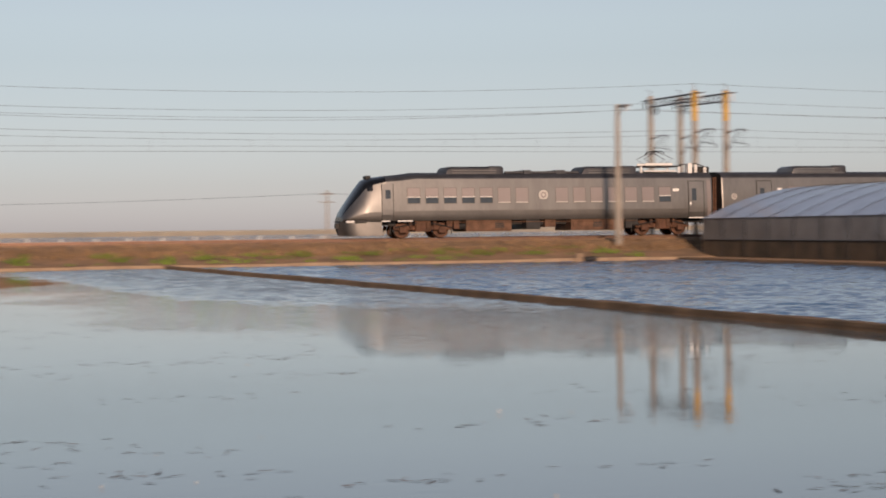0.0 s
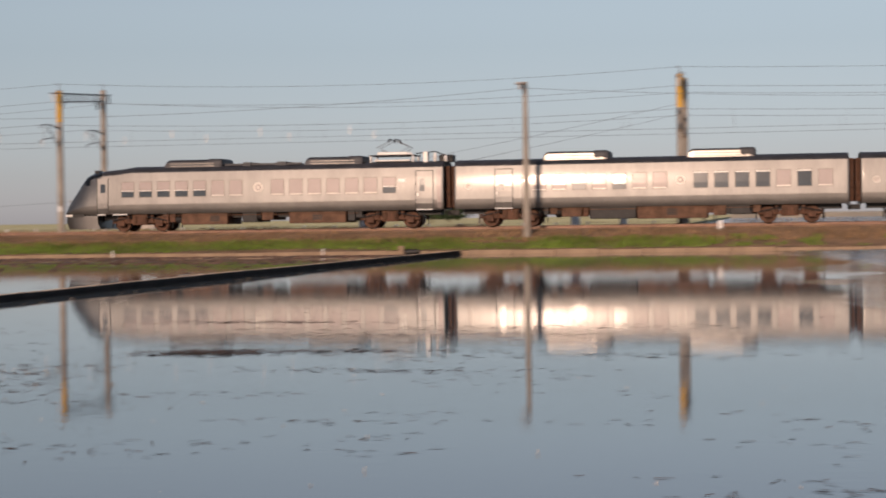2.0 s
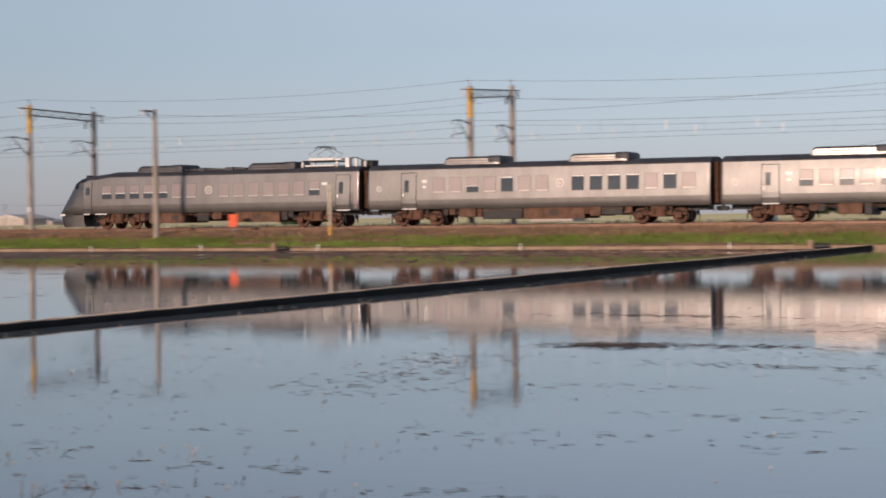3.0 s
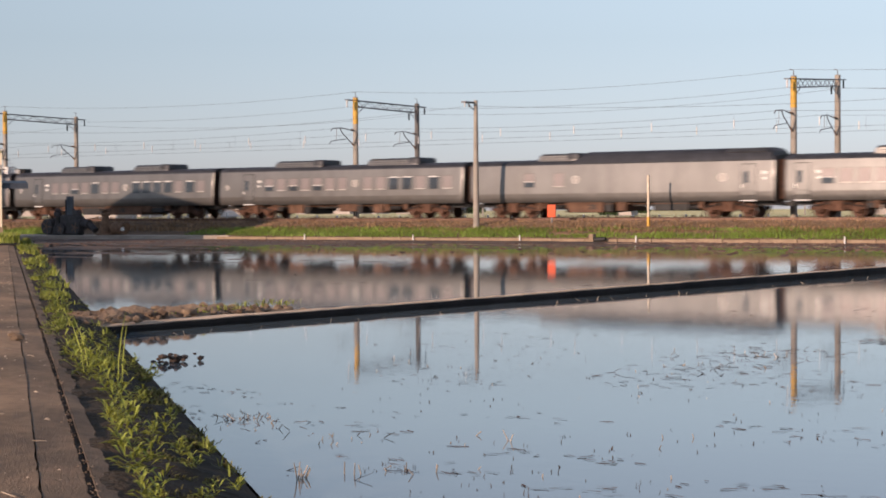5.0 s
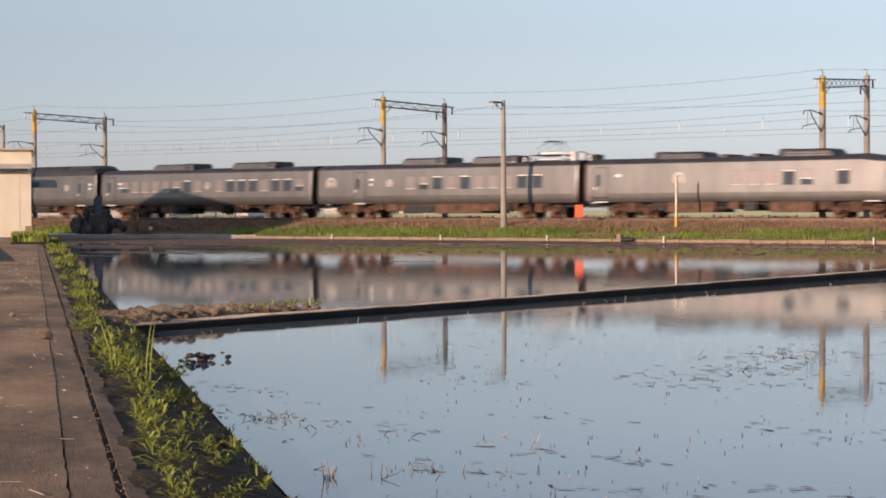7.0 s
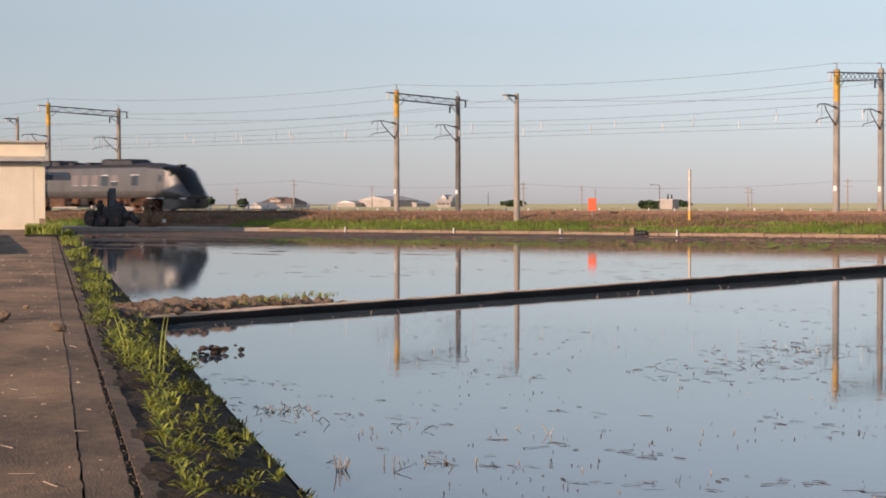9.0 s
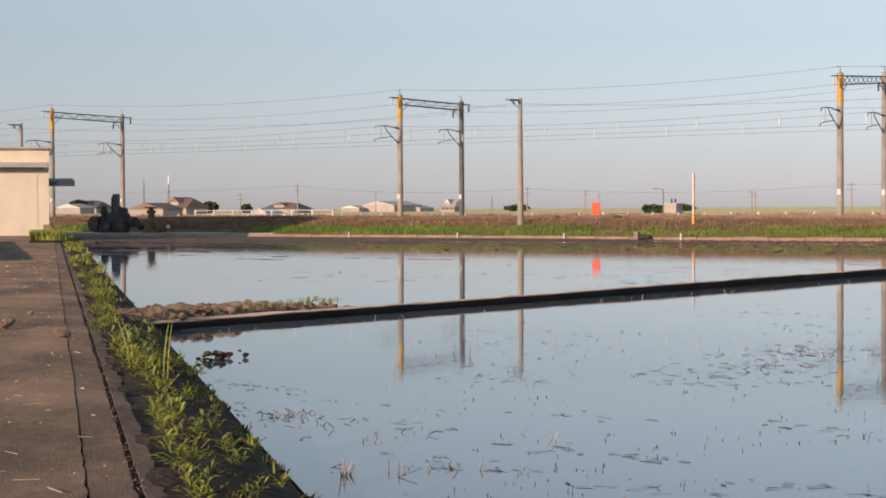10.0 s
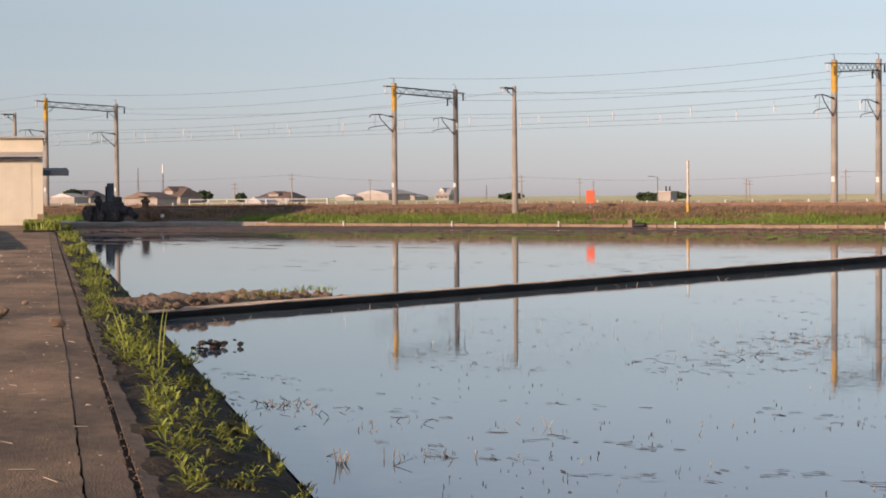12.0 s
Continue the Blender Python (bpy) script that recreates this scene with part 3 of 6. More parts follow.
def build_crow(x, y, z, turn):
    c = thing("crow", "black crow perched on a wire", "bird", "crows on the wire", at=(x, y, z), turn=turn)
    bm = bmesh.new()
    lathe(bm, (0, 0, 0), [(0.02, -0.05), (0.07, 0.02), (0.10, 0.12), (0.085, 0.22), (0.045, 0.29)], 10)
    for v in bm.verts:
        v.co.x += v.co.z * 0.45
    part("body", bm, M["dark"], c, smooth=True)
    bm = bmesh.new()
    bmesh.ops.create_icosphere(bm, subdivisions=2, radius=0.058)
    for v in bm.verts:
        v.co += Vector((0.16, 0, 0.31))
    part("head", bm, M["dark"], c, smooth=True)
    bm = bmesh.new()
    tube(bm, (0.19, 0, 0.31), (0.29, 0, 0.295), 0.022, 0.004, 6)
    part("beak", bm, M["dark"], c)
    bm = bmesh.new()
    bbox(bm, -0.24, -0.0, -0.035, 0.035, -0.08, -0.05, 0.01)
    part("tail", bm, M["dark"], c)
    for s in (-1, 1):
        bm = bmesh.new()
        bbox(bm, -0.16, 0.12, s * 0.095 - 0.015, s * 0.095 + 0.015, 0.0, 0.17, 0.012)
        part("wing", bm, M["dark"], c)


for cx, cy, cz, ct in ((-26.0, 92.0, 2.82, 200), (-25.5, 91.9, 2.75, 20), (-24.0, 91.7, 3.15, 190), (-23.5, 91.6, 3.6, 170)):
    build_crow(cx, cy, cz, ct)


# ---- the train ----
# half-section of a car: curved sill, gently bowed side, rounded roof
SILL = [(1.365, 0.91), (1.42, 1.06), (1.448, 1.24)]
SIDE = SILL + [(1.46 - 0.046 * (1.65 * i / 6) ** 2, 1.42 + 1.65 * i / 6) for i in range(7)] + [(1.25, 3.21), (1.0, 3.32), (0.5, 3.40), (0.0, 3.42)]
NOSE_SIDE = SILL + [(1.46 - 0.38 * (i / 6) ** 1.35, 1.42 + 1.33 * i / 6) for i in range(7)] + [(0.98, 2.98), (0.8, 3.15), (0.45, 3.33), (0.0, 3.42)]
BELT, CORNICE, RIDGE = 3, 9, 13


def loft(stations, lo, hi, nose=False):
    """Skin between profile points lo and hi on both sides, over stations of (x, width scale, top)."""
    bm = bmesh.new()
    for s in (-1, 1):
        rows = []
        for j, (x, w, top) in enumerate(stations):
            k = (top - 0.91) / 2.51
            f = (j / (len(stations) - 1)) ** 3 if nose else 1.0
            prof = [(a[0] + (b[0] - a[0]) * f, a[1] + (b[1] - a[1]) * f) for a, b in zip(NOSE_SIDE, SIDE)]
            rows.append([bm.verts.new((x, s * y * w, 0.91 + (z - 0.91) * k)) for y, z in prof[lo:hi + 1]])
        for p, q in zip(rows, rows[1:]):
            for i in range(hi - lo):
                bm.faces.new((p[i], p[i + 1], q[i + 1], q[i]))
    bmesh.ops.remove_doubles(bm, verts=bm.verts[:], dist=1e-4)
    return bm


def end_wall(bm, x):
    ring = [(y, z) for y, z in SIDE] + [(-y, z) for y, z in SIDE[-2::-1]]
    bm.faces.new([bm.verts.new((x, y, z)) for y, z in ring])


def side_y(z):
    for (y0, z0), (y1, z1) in zip(SIDE, SIDE[1:]):
        if z0 <= z <= z1:
            return y0 + (y1 - y0) * (z - z0) / (z1 - z0)
    return 1.4


def plate(x0, x1, z0, z1, side, proud, thick=0.03):
    """A thin panel that follows the body's bowed side."""
    bm = bmesh.new()
    n = max(1, round((z1 - z0) / 0.28))
    zs = [z0 + (z1 - z0) * i / n for i in range(n + 1)]
    rows = [[bm.verts.new((x, side * (side_y(z) + off), z)) for x, off in ((x0, proud), (x1, proud), (x1, proud - thick), (x0, proud - thick))] for z in zs]
    for p, q in zip(rows, rows[1:]):
        for k in range(4):
            bm.faces.new((p[k], p[(k + 1) % 4], q[(k + 1) % 4], q[k]))
    bm.faces.new(rows[0])
    bm.faces.new(rows[-1])
    return bm


def add_window(car, x, side, state, w=0.66):
    z0, z1 = 1.80, 2.58
    fr = part("window", plate(x - w / 2 - 0.03, x + w / 2 + 0.03, z0 - 0.03, z1 + 0.03, side, 0.006), M["frame"], car)
    if state == "blind":
        part("blind", plate(x - w / 2, x + w / 2, z0, z1, side, 0.012), M["blind"], fr, "closed pale blind")
        part("sill", plate(x - w / 2, x + w / 2, z0, z0 + 0.05, side, 0.018), M["pale"], fr)
    elif state == "half":
        part("blind", plate(x - w / 2, x + w / 2, z0 + 0.32, z1, side, 0.012), M["blind"], fr, "half-drawn pale blind")
        part("pane", plate(x - w / 2, x + w / 2, z0, z0 + 0.315, side, 0.012), M["glass"], fr)
        part("sill", plate(x - w / 2, x + w / 2, z0 + 0.30, z0 + 0.335, side, 0.018), M["shell"], fr)
    else:
        part("pane", plate(x - w / 2, x + w / 2, z0, z1, side, 0.012), M["glass"], fr)
        part("sill", plate(x - w / 2, x + w / 2, z1 - 0.06, z1, side, 0.018), M["shell"], fr)


def add_door(car, x, side, w=0.86):
    d = part("door", plate(x - w / 2, x + w / 2, 0.97, 2.86, side, 0.02), M["silver"], car)
    part("door_window", plate(x + side * 0.12 - 0.13, x + side * 0.12 + 0.13, 1.85, 2.5, side, 0.026), M["glass"], d)
    for s in (-1, 1):
        part("door_seal", plate(x + s * (w / 2 + 0.02) - 0.018, x + s * (w / 2 + 0.02) + 0.018, 0.95, 2.9, side, 0.012), M["dark"], d)
    part("door_seal", plate(x - w / 2 - 0.04, x + w / 2 + 0.04, 2.88, 2.915, side, 0.012), M["dark"], d)
    part("handle", plate(x + side * 0.34 - 0.04, x + side * 0.34 + 0.04, 1.62, 1.78, side, 0.03), M["shell"], d)
    part("step", plate(x - w / 2, x + w / 2, 0.90, 0.955, side, 0.03), M["shell"], d)


def add_emblem(car, x, side, r=0.24, z=2.2):
    bm = bmesh.new()
    tube(bm, (x, side * (side_y(z) - 0.02), z), (x, side * (side_y(z) + 0.014), z), r, r, 24)
    e = part("emblem", bm, M["pale"], car, "round pale emblem")
    bm = bmesh.new()
    tube(bm, (x, side * (side_y(z) + 0.01), z), (x, side * (side_y(z) + 0.018), z), r * 0.62, r * 0.62, 20)
    part("emblem_ring", bm, M["blind"], e)
    bm = bmesh.new()
    tube(bm, (x, side * (side_y(z) + 0.015), z), (x, side * (side_y(z) + 0.023), z), r * 0.34, r * 0.34, 16)
    part("emblem_centre", bm, M["pale"], e)


def add_bogie(car, x):
    bm = bmesh.new()
    for s in (-1, 1):
        bbox(bm, x - 1.55, x + 1.55, s * 1.02 - 0.08, s * 1.02 + 0.08, 0.42, 0.64, 0.03)
        bbox(bm, x - 0.42, x + 0.42, s * 1.10 - 0.10, s * 1.10 + 0.10, 0.34, 0.90, 0.04)
        for k in (-1.05, 1.05):
            bbox(bm, x + k - 0.2, x + k + 0.2, s * 1.10 - 0.1, s * 1.10 + 0.1, 0.27, 0.60, 0.04)
            tube(bm, (x + k * 0.62, s * 1.1, 0.52), (x + k * 0.62, s * 1.1, 0.86), 0.1, 0.1, 10)
    box(bm, x - 0.35, x + 0.35, -1.0, 1.0, 0.45, 0.8)
    b = part("bogie", bm, M["bogie"], car, "rusty brown bogie")
    for k in (-1.05, 1.05):
        for s in (-1, 1):
            bm = bmesh.new()
            tube(bm, (x + k, s * 0.66, 0.43), (x + k, s * 0.80, 0.43), 0.43, 0.41, 22)
            tube(bm, (x + k, s * 0.78, 0.43), (x + k, s * 0.93, 0.43), 0.13, 0.11, 12)
            w = part("wheel", bm, M["bogie"], b)
            bm = bmesh.new()
            tube(bm, (x + k, s * 0.655, 0.43), (x + k, s * 0.795, 0.43), 0.435, 0.435, 22, False)
            part("tread", bm, M["tread"], w, "polished wheel tread")
    for s in (-1, 1):
        bm = bmesh.new()
        line(bm, [(x - 1.5, s * 1.2, 0.56), (x - 0.3, s * 1.2, 0.8)], 0.035, 6)
        line(bm, [(x + 1.5, s * 1.2, 0.56), (x + 0.3, s * 1.2, 0.8)], 0.035, 6)
        for k in (-1.62, 1.62):
            line(bm, [(x + k, s * 0.75, 0.75), (x + k * 1.02, s * 0.75, 0.18)], 0.03, 6)
        part("damper", bm, M["dark"], b)
        for k in (-0.27, 0.27):
            bm = bmesh.new()
            for j in range(4):
                tube(bm, (x + k, s * 1.21, 0.46 + 0.1 * j), (x + k, s * 1.21, 0.52 + 0.1 * j), 0.13, 0.13, 10)
            part("spring", bm, M["under"], b)


def add_box(car, name, x0, x1, z0, m, y=1.28, label=""):
    bm = bmesh.new()
    bbox(bm, x0, x1, -y, y, z0, 0.93, 0.04)
    p = part(name, bm, m, car, label)
    for s in (-1, 1):
        n = max(1, int((x1 - x0) / 0.9))
        for k in range(n):
            a = x0 + 0.1 + k * (x1 - x0 - 0.2) / n
            bm = bmesh.new()
            box(bm, a + 0.04, a + (x1 - x0 - 0.2) / n - 0.04, min(s * (y - 0.01), s * (y + 0.012)), max(s * (y - 0.01), s * (y + 0.012)), z0 + 0.08, 0.82)
            c = part("cover", bm, m, p)
            if k % 2 and x1 - x0 > 2:
                bm = bmesh.new()
                mid = a + (x1 - x0 - 0.2) / n / 2
                for j in range(4):
                    box(bm, mid - 0.25, mid + 0.25, min(s * (y + 0.008), s * (y + 0.022)), max(s * (y + 0.008), s * (y + 0.022)), z0 + 0.18 + 0.09 * j, z0 + 0.24 + 0.09 * j)
                part("louvre", bm, M["dark"], c)


def add_ac(car, x0, x1, top=3.74, dark_end=1, skin="ac"):
    """A roof unit with sloped ends, a louvred side and one dark cowl."""
    bm = bmesh.new()
    ring = [(1.04, 3.2), (1.0, top - 0.12), (0.86, top - 0.01), (-0.86, top - 0.01), (-1.0, top - 0.12), (-1.04, 3.2)]
    rows = []
    for x, k in ((x0, 0.25), (x0 + 0.12, 0.82), (x0 + 0.3, 1), (x1 - 0.3, 1), (x1 - 0.12, 0.82), (x1, 0.25)):
        rows.append([bm.verts.new((x, y, 3.2 + (z - 3.2) * k)) for y, z in ring])
    for p, q in zip(rows, rows[1:]):
        for i in range(5):
            bm.faces.new((p[i], p[i + 1], q[i + 1], q[i]))
    bm.faces.new(rows[0])
    bm.faces.new(rows[-1])
    a = part("air_conditioner", bm, M[skin], car, "grey rounded roof unit" if skin == "ac" else "low dark roof unit", True)
    for s in (-1, 1):
        for j in range(2):
            bm = bmesh.new()
            z = 3.36 + j * 0.13
            box(bm, x0 + 0.35, x1 - 0.35, min(s * 0.99, s * 1.04), max(s * 0.99, s * 1.04), z, z + 0.03)
            part("grille", bm, M["roof" if skin == "ac" else "ac"], a)
    bm = bmesh.new()
    e = x1 - 0.35 if dark_end > 0 else x0 + 0.35
    bbox(bm, e - 0.45, e + 0.45, -1.02, 1.02, 3.2, top + 0.02, 0.16)
    part("end_cowl", bm, M["roof"], a, smooth=True)


def add_pantograph(car, x):
    bm = bmesh.new()
    for s in (-0.75, 0.75):
        line(bm, [(x - 1.2, s, 3.72), (x + 1.2, s, 3.72)], 0.04, 6)
    for s in (-1.1, 0, 1.1):
        line(bm, [(x + s, -0.75, 3.72), (x + s, 0.75, 3.72)], 0.035, 6)
    p = part("pantograph", bm, M["dark"], car, "raised diamond pantograph")
    bm = bmesh.new()
    bbox(bm, x - 0.8, x + 0.8, -0.62, -0.5, 3.76, 3.9, 0.02)
    bbox(bm, x - 0.8, x + 0.8, 0.5, 0.62, 3.76, 3.9, 0.02)
    bbox(bm, x - 0.95, x + 0.95, -0.8, 0.8, 3.42, 3.5, 0.02)
    part("base_frame", bm, M["shell"], p, "pale spring frame of the pantograph")
    for sx in (-1.1, 1.1):
        for sy in (-0.75, 0.75):
            bm = bmesh.new()
            lathe(bm, (x + sx, sy, 3.36), [(0.06, 0), (0.10, 0.06), (0.06, 0.11), (0.10, 0.18), (0.05, 0.36)], 8)
            part("insulator", bm, M["white"], p)
    for s in (-0.55, 0.55):
        for d in (-1, 1):
            bm = bmesh.new()
            line(bm, [(x + d * 0.2, s, 3.78), (x + d * 0.85, s * 0.95, 4.13), (x + d * 0.06, s * 0.75, 4.5)], 0.022, 5)
            part("arm", bm, M["steel"], p, "thin folding arm")
    bm = bmesh.new()
    for d in (-0.16, 0.16):
        line(bm, [(x + d, -0.95, 4.42), (x + d, -0.6, 4.55), (x + d, 0.6, 4.55), (x + d, 0.95, 4.42)], 0.03, 5)
    part("collector_head", bm, M["dark"], p)
    for k, (dx, h) in enumerate(((1.75, 0.55), (2.2, 0.5), (2.75, 0.35), (-1.75, 0.3))):
        bm = bmesh.new()
        if k < 1:
            bbox(bm, x + dx - 0.13, x + dx + 0.13, -0.8, -0.35, 3.32, 3.34 + h, 0.04)
        else:
            lathe(bm, (x + dx, -0.5, 3.34), [(0.08, 0), (0.12, 0.08), (0.07, 0.14), (0.12, 0.22), (0.06, h)], 8)
        part("roof_insulator", bm, M["shell"], p)
    bm = bmesh.new()
    line(bm, [(x + 1.2, -0.5, 3.8), (x + 2.2, -0.5, 3.88), (x + 3.0, -0.5, 3.6)], 0.03, 5)
    bbox(bm, x + 2.35, x + 3.1, -0.3, 0.5, 3.34, 3.72, 0.05)
    part("roof_bus_bar", bm, M["dark"], p)


def add_gangway(car, ends):
    for e in ends:
        bm = bmesh.new()
        for k in range(4):
            x = e * (9.75 + 0.06 * k)
            bbox(bm, x - 0.028, x + 0.028, -0.75 - 0.04 * (k % 2), 0.75 + 0.04 * (k % 2), 1.0, 3.12, 0.02)
        part("gangway_bellows", bm, M["bogie"], car)
        bm = bmesh.new()
        box(bm, min(e * 9.7, e * 10.0), max(e * 9.7, e * 10.0), -0.14, 0.14, 0.62, 0.86)
        part("coupler", bm, M["dark"], car)
        for s in (-1, 1):
            bm = bmesh.new()
            line(bm, [(e * 9.72, s * 1.15, 0.95), (e * 9.86, s * 1.15, 0.6), (e * 10.0, s * 1.15, 0.85)], 0.04, 6)
            part("jumper_cable", bm, M["dark"], car)


def add_equipment(car, layout):
    for x0, x1, z0, key in layout:
        add_box(car, "equipment_box", x0, x1, z0, M[key])
    bm = bmesh.new()
    box(bm, -9.4, 9.4, -0.55, 0.55, 0.66, 0.92)
    part("centre_sill", bm, M["dark"], car)
    for k in range(7):
        x = rnd(-5.4, 5.4)
        for s in (-1, 1):
            bm = bmesh.new()
            z = rnd(0.55, 0.7)
            tube(bm, (x - rnd(0.2, 0.5), s * 1.05, z), (x + rnd(0.2, 0.5), s * 1.05, z), rnd(0.09, 0.17), n=8)
            part("air_tank", bm, M["dark"], car)
    for x in (-5.1, -4.7, -3.1, 3.05, 3.95, 5.3):
        for s in (-1, 1):
            bm = bmesh.new()
            bbox(bm, x - rnd(0.12, 0.2), x + rnd(0.12, 0.2), s * 1.12 - 0.1, s * 1.12 + 0.1, rnd(0.42, 0.6), 0.93, 0.03)
            part("valve_box", bm, M[random.choice(("under", "dark", "bogie"))], car)
    for s in (-1, 1):
        bm = bmesh.new()
        line(bm, [(-5.3, s * 1.3, 0.8), (5.3, s * 1.3, 0.8)], 0.022, 5)
        part("pipe", bm, M["under"], car)


def middle_car(label, windows, door_x, ac, high=None, panto=None, emblems=((1.6, 0.24, 2.2), (-9.0, 0.17, 2.05)), gear=None):
    car = thing("train_car", label, "train car", "cars of the express train")
    st = [(-9.72, 0.985, 3.41), (-9.66, 1, 3.42), (-9.6, 1, 3.42), (-3.2, 1, 3.42), (3.2, 1, 3.42), (9.6, 1, 3.42), (9.66, 1, 3.42), (9.72, 0.985, 3.41)]
    part("body", loft(st, BELT, CORNICE), M["silver"], car, "brushed champagne-silver side", True)
    part("lower_panel", loft(st, 0, BELT), M["band"], car, "darker grey lower side", True)
    part("roof", loft(st, CORNICE, RIDGE), M["roof"], car, "dark roof", True)
    for e in (-9.7, 9.7):
        bm = bmesh.new()
        end_wall(bm, e)
        part("end_wall", bm, M["dark"], car)
    for s in (-1, 1):
        for x, state in windows:
            add_window(car, x, s, state)
        add_door(car, door_x, s)
        for x, r, z in emblems:
            add_emblem(car, x, s, r, z)
        part("nameplate", plate(door_x + 0.8, door_x + 1.08, 2.35, 2.5, s, 0.014), M["shell"], car, "small pale plate")
        part("nameplate", plate(door_x + 0.84, door_x + 1.04, 2.05, 2.18, s, 0.014), M["shell"], car, "small pale plate")
    for a in ac:
        add_ac(car, *a)
    if high:
        bm = bmesh.new()
        x0, x1 = high
        ring = [(1.36, 3.1), (1.22, 3.55), (0.95, 3.74), (0.4, 3.80), (-0.4, 3.80), (-0.95, 3.74), (-1.22, 3.55), (-1.36, 3.1)]
        rows = []
        for x, k in ((x0, 0.25), (x0 + 0.9, 1), (x1 - 0.3, 1), (x1, 0.7)):
            rows.append([bm.verts.new((x, y, 3.1 + (z - 3.1) * k)) for y, z in ring])
        for p, q in zip(rows, rows[1:]):
            for i in range(7):
                bm.faces.new((p[i], p[i + 1], q[i + 1], q[i]))
        bm.faces.new(rows[0])
        bm.faces.new(rows[-1])
        part("raised_roof", bm, M["roof"], car, "tall dark vaulted roof", True)
        for s in (-1, 1):
            bm = bmesh.new()
            lo_, hi_ = (s * 1.24, 3.53), (s * 1.0, 3.735)
            pts = [bm.verts.new((x, y * k, z + d)) for k, d in ((1.0, 0.0), (1.012, 0.03)) for x, (y, z) in ((x1 - 2.7, lo_), (x1 - 0.35, lo_), (x1 - 0.35, hi_), (x1 - 2.7, hi_))]
            for f in ((0, 1, 2, 3), (4, 5, 6, 7), (0, 1, 5, 4), (1, 2, 6, 5), (2, 3, 7, 6), (3, 0, 4, 7)):
                bm.faces.new([pts[i] for i in f])
            part("roof_panel", bm, M["ac"], car, "pale metal roof panel")
    if panto:
        add_pantograph(car, panto)
    add_bogie(car, -6.9)
    add_bogie(car, 6.9)
    add_equipment(car, gear or ((-4.3, -3.3, 0.45, "under"), (-2.9, -0.6, 0.32, "dark"), (-0.55, 2.9, 0.30, "under"), (3.2, 3.8, 0.42, "under"), (4.0, 5.0, 0.45, "dark")))
    add_gangway(car, (-1, 1))
    return car


def end_car(label, panto, windows, emblem):
    car = thing("train_car", label, "train car", "cars of the express train")
    nose = [(-10.7, 0.62, 1.15), (-10.62, 0.74, 1.40), (-10.45, 0.82, 1.70), (-10.2, 0.88, 2.08), (-9.95, 0.92, 2.45), (-9.7, 0.95, 2.80), (-9.5, 0.97, 3.03), (-9.2, 0.985, 3.15), (-8.5, 1.0, 3.24)]
    rest = [(-7.6, 1, 3.32), (-6.9, 1, 3.42), (-6.8, 1, 3.42), (0, 1, 3.42), (9.6, 1, 3.42), (9.66, 1, 3.42), (9.72, 0.985, 3.41)]
    part("body", loft([nose[-1]] + rest, BELT, CORNICE), M["silver"], car, "brushed champagne-silver side", True)
    for s in (-1, 1):
        bm = loft(nose, BELT, CORNICE, True)
        bmesh.ops.delete(bm, geom=[v for v in bm.verts if v.co.y * s < 0], context="VERTS")
        part("nose", bm, M["silver"], car, "silver streamlined nose", True)
    part("lower_panel", loft(nose + rest, 0, BELT), M["band"], car, "darker grey lower side", True)
    part("roof", loft([nose[-1]] + rest, CORNICE, RIDGE), M["roof"], car, "dark roof", True)
    part("windscreen", loft(nose, CORNICE, RIDGE, True), M["gloss"], car, "dark wraparound windscreen and bonnet", True)
    # black side glass of the cab, bent round the pillar
    def nose_y(x, z):
        for j, (a, b) in enumerate(zip(nose, nose[1:])):
            if a[0] <= x <= b[0]:
                f = (x - a[0]) / (b[0] - a[0])
                w, top = a[1] + (b[1] - a[1]) * f, a[2] + (b[2] - a[2]) * f
                g = ((j + f) / (len(nose) - 1)) ** 3
                q = 0.91 + (z - 0.91) * 2.51 / (top - 0.91)
                prof = [(c[0] + (d[0] - c[0]) * g, c[1] + (d[1] - c[1]) * g) for c, d in zip(NOSE_SIDE, SIDE)]
                for (y0, z0), (y1, z1) in zip(prof, prof[1:]):
                    if z0 <= q <= z1:
                        return w * (y0 + (y1 - y0) * (q - z0) / (z1 - z0))
        return 1.2
    for s in (-1, 1):
        bm = bmesh.new()
        rows = []
        for x, z0, z1 in ((-9.46, 2.46, 2.66), (-9.38, 2.44, 2.74), (-9.28, 2.44, 2.78), (-9.16, 2.46, 2.8)):
            rows.append([bm.verts.new((x - 0.01, s * (nose_y(x, z0 + (z1 - z0) * k / 4) + 0.014), z0 + (z1 - z0) * k / 4)) for k in range(5)])
        for p, q in zip(rows, rows[1:]):
            for k in range(4):
                bm.faces.new((p[k], p[k + 1], q[k + 1], q[k]))
        part("cab_side_glass", bm, M["gloss"], car, "small dark cab side window", True)
    # nose front, skirt and lamps
    bm = bmesh.new()
    w, top = 0.62, 1.15
    k = (top - 0.91) / 2.51
    ring = [(y * w, 0.91 + (z - 0.91) * k) for y, z in NOSE_SIDE]
    bm.faces.new([bm.verts.new((-10.7, y, z)) for y, z in ring + [(-y, z) for y, z in ring[-2::-1]]])
    part("nose_front", bm, M["gloss"], car)
    bm = bmesh.new()
    rows = []
    for x, hw in ((-10.72, 0.72), (-10.62, 1.0), (-10.42, 1.18), (-10.0, 1.32), (-9.4, 1.39), (-8.75, 1.41)):
        rows.append([bm.verts.new((x + 0.14 * (z < 0.3), s * hw, z)) for s in (-1, 1) for z in (0.16, 0.5, 0.86)])
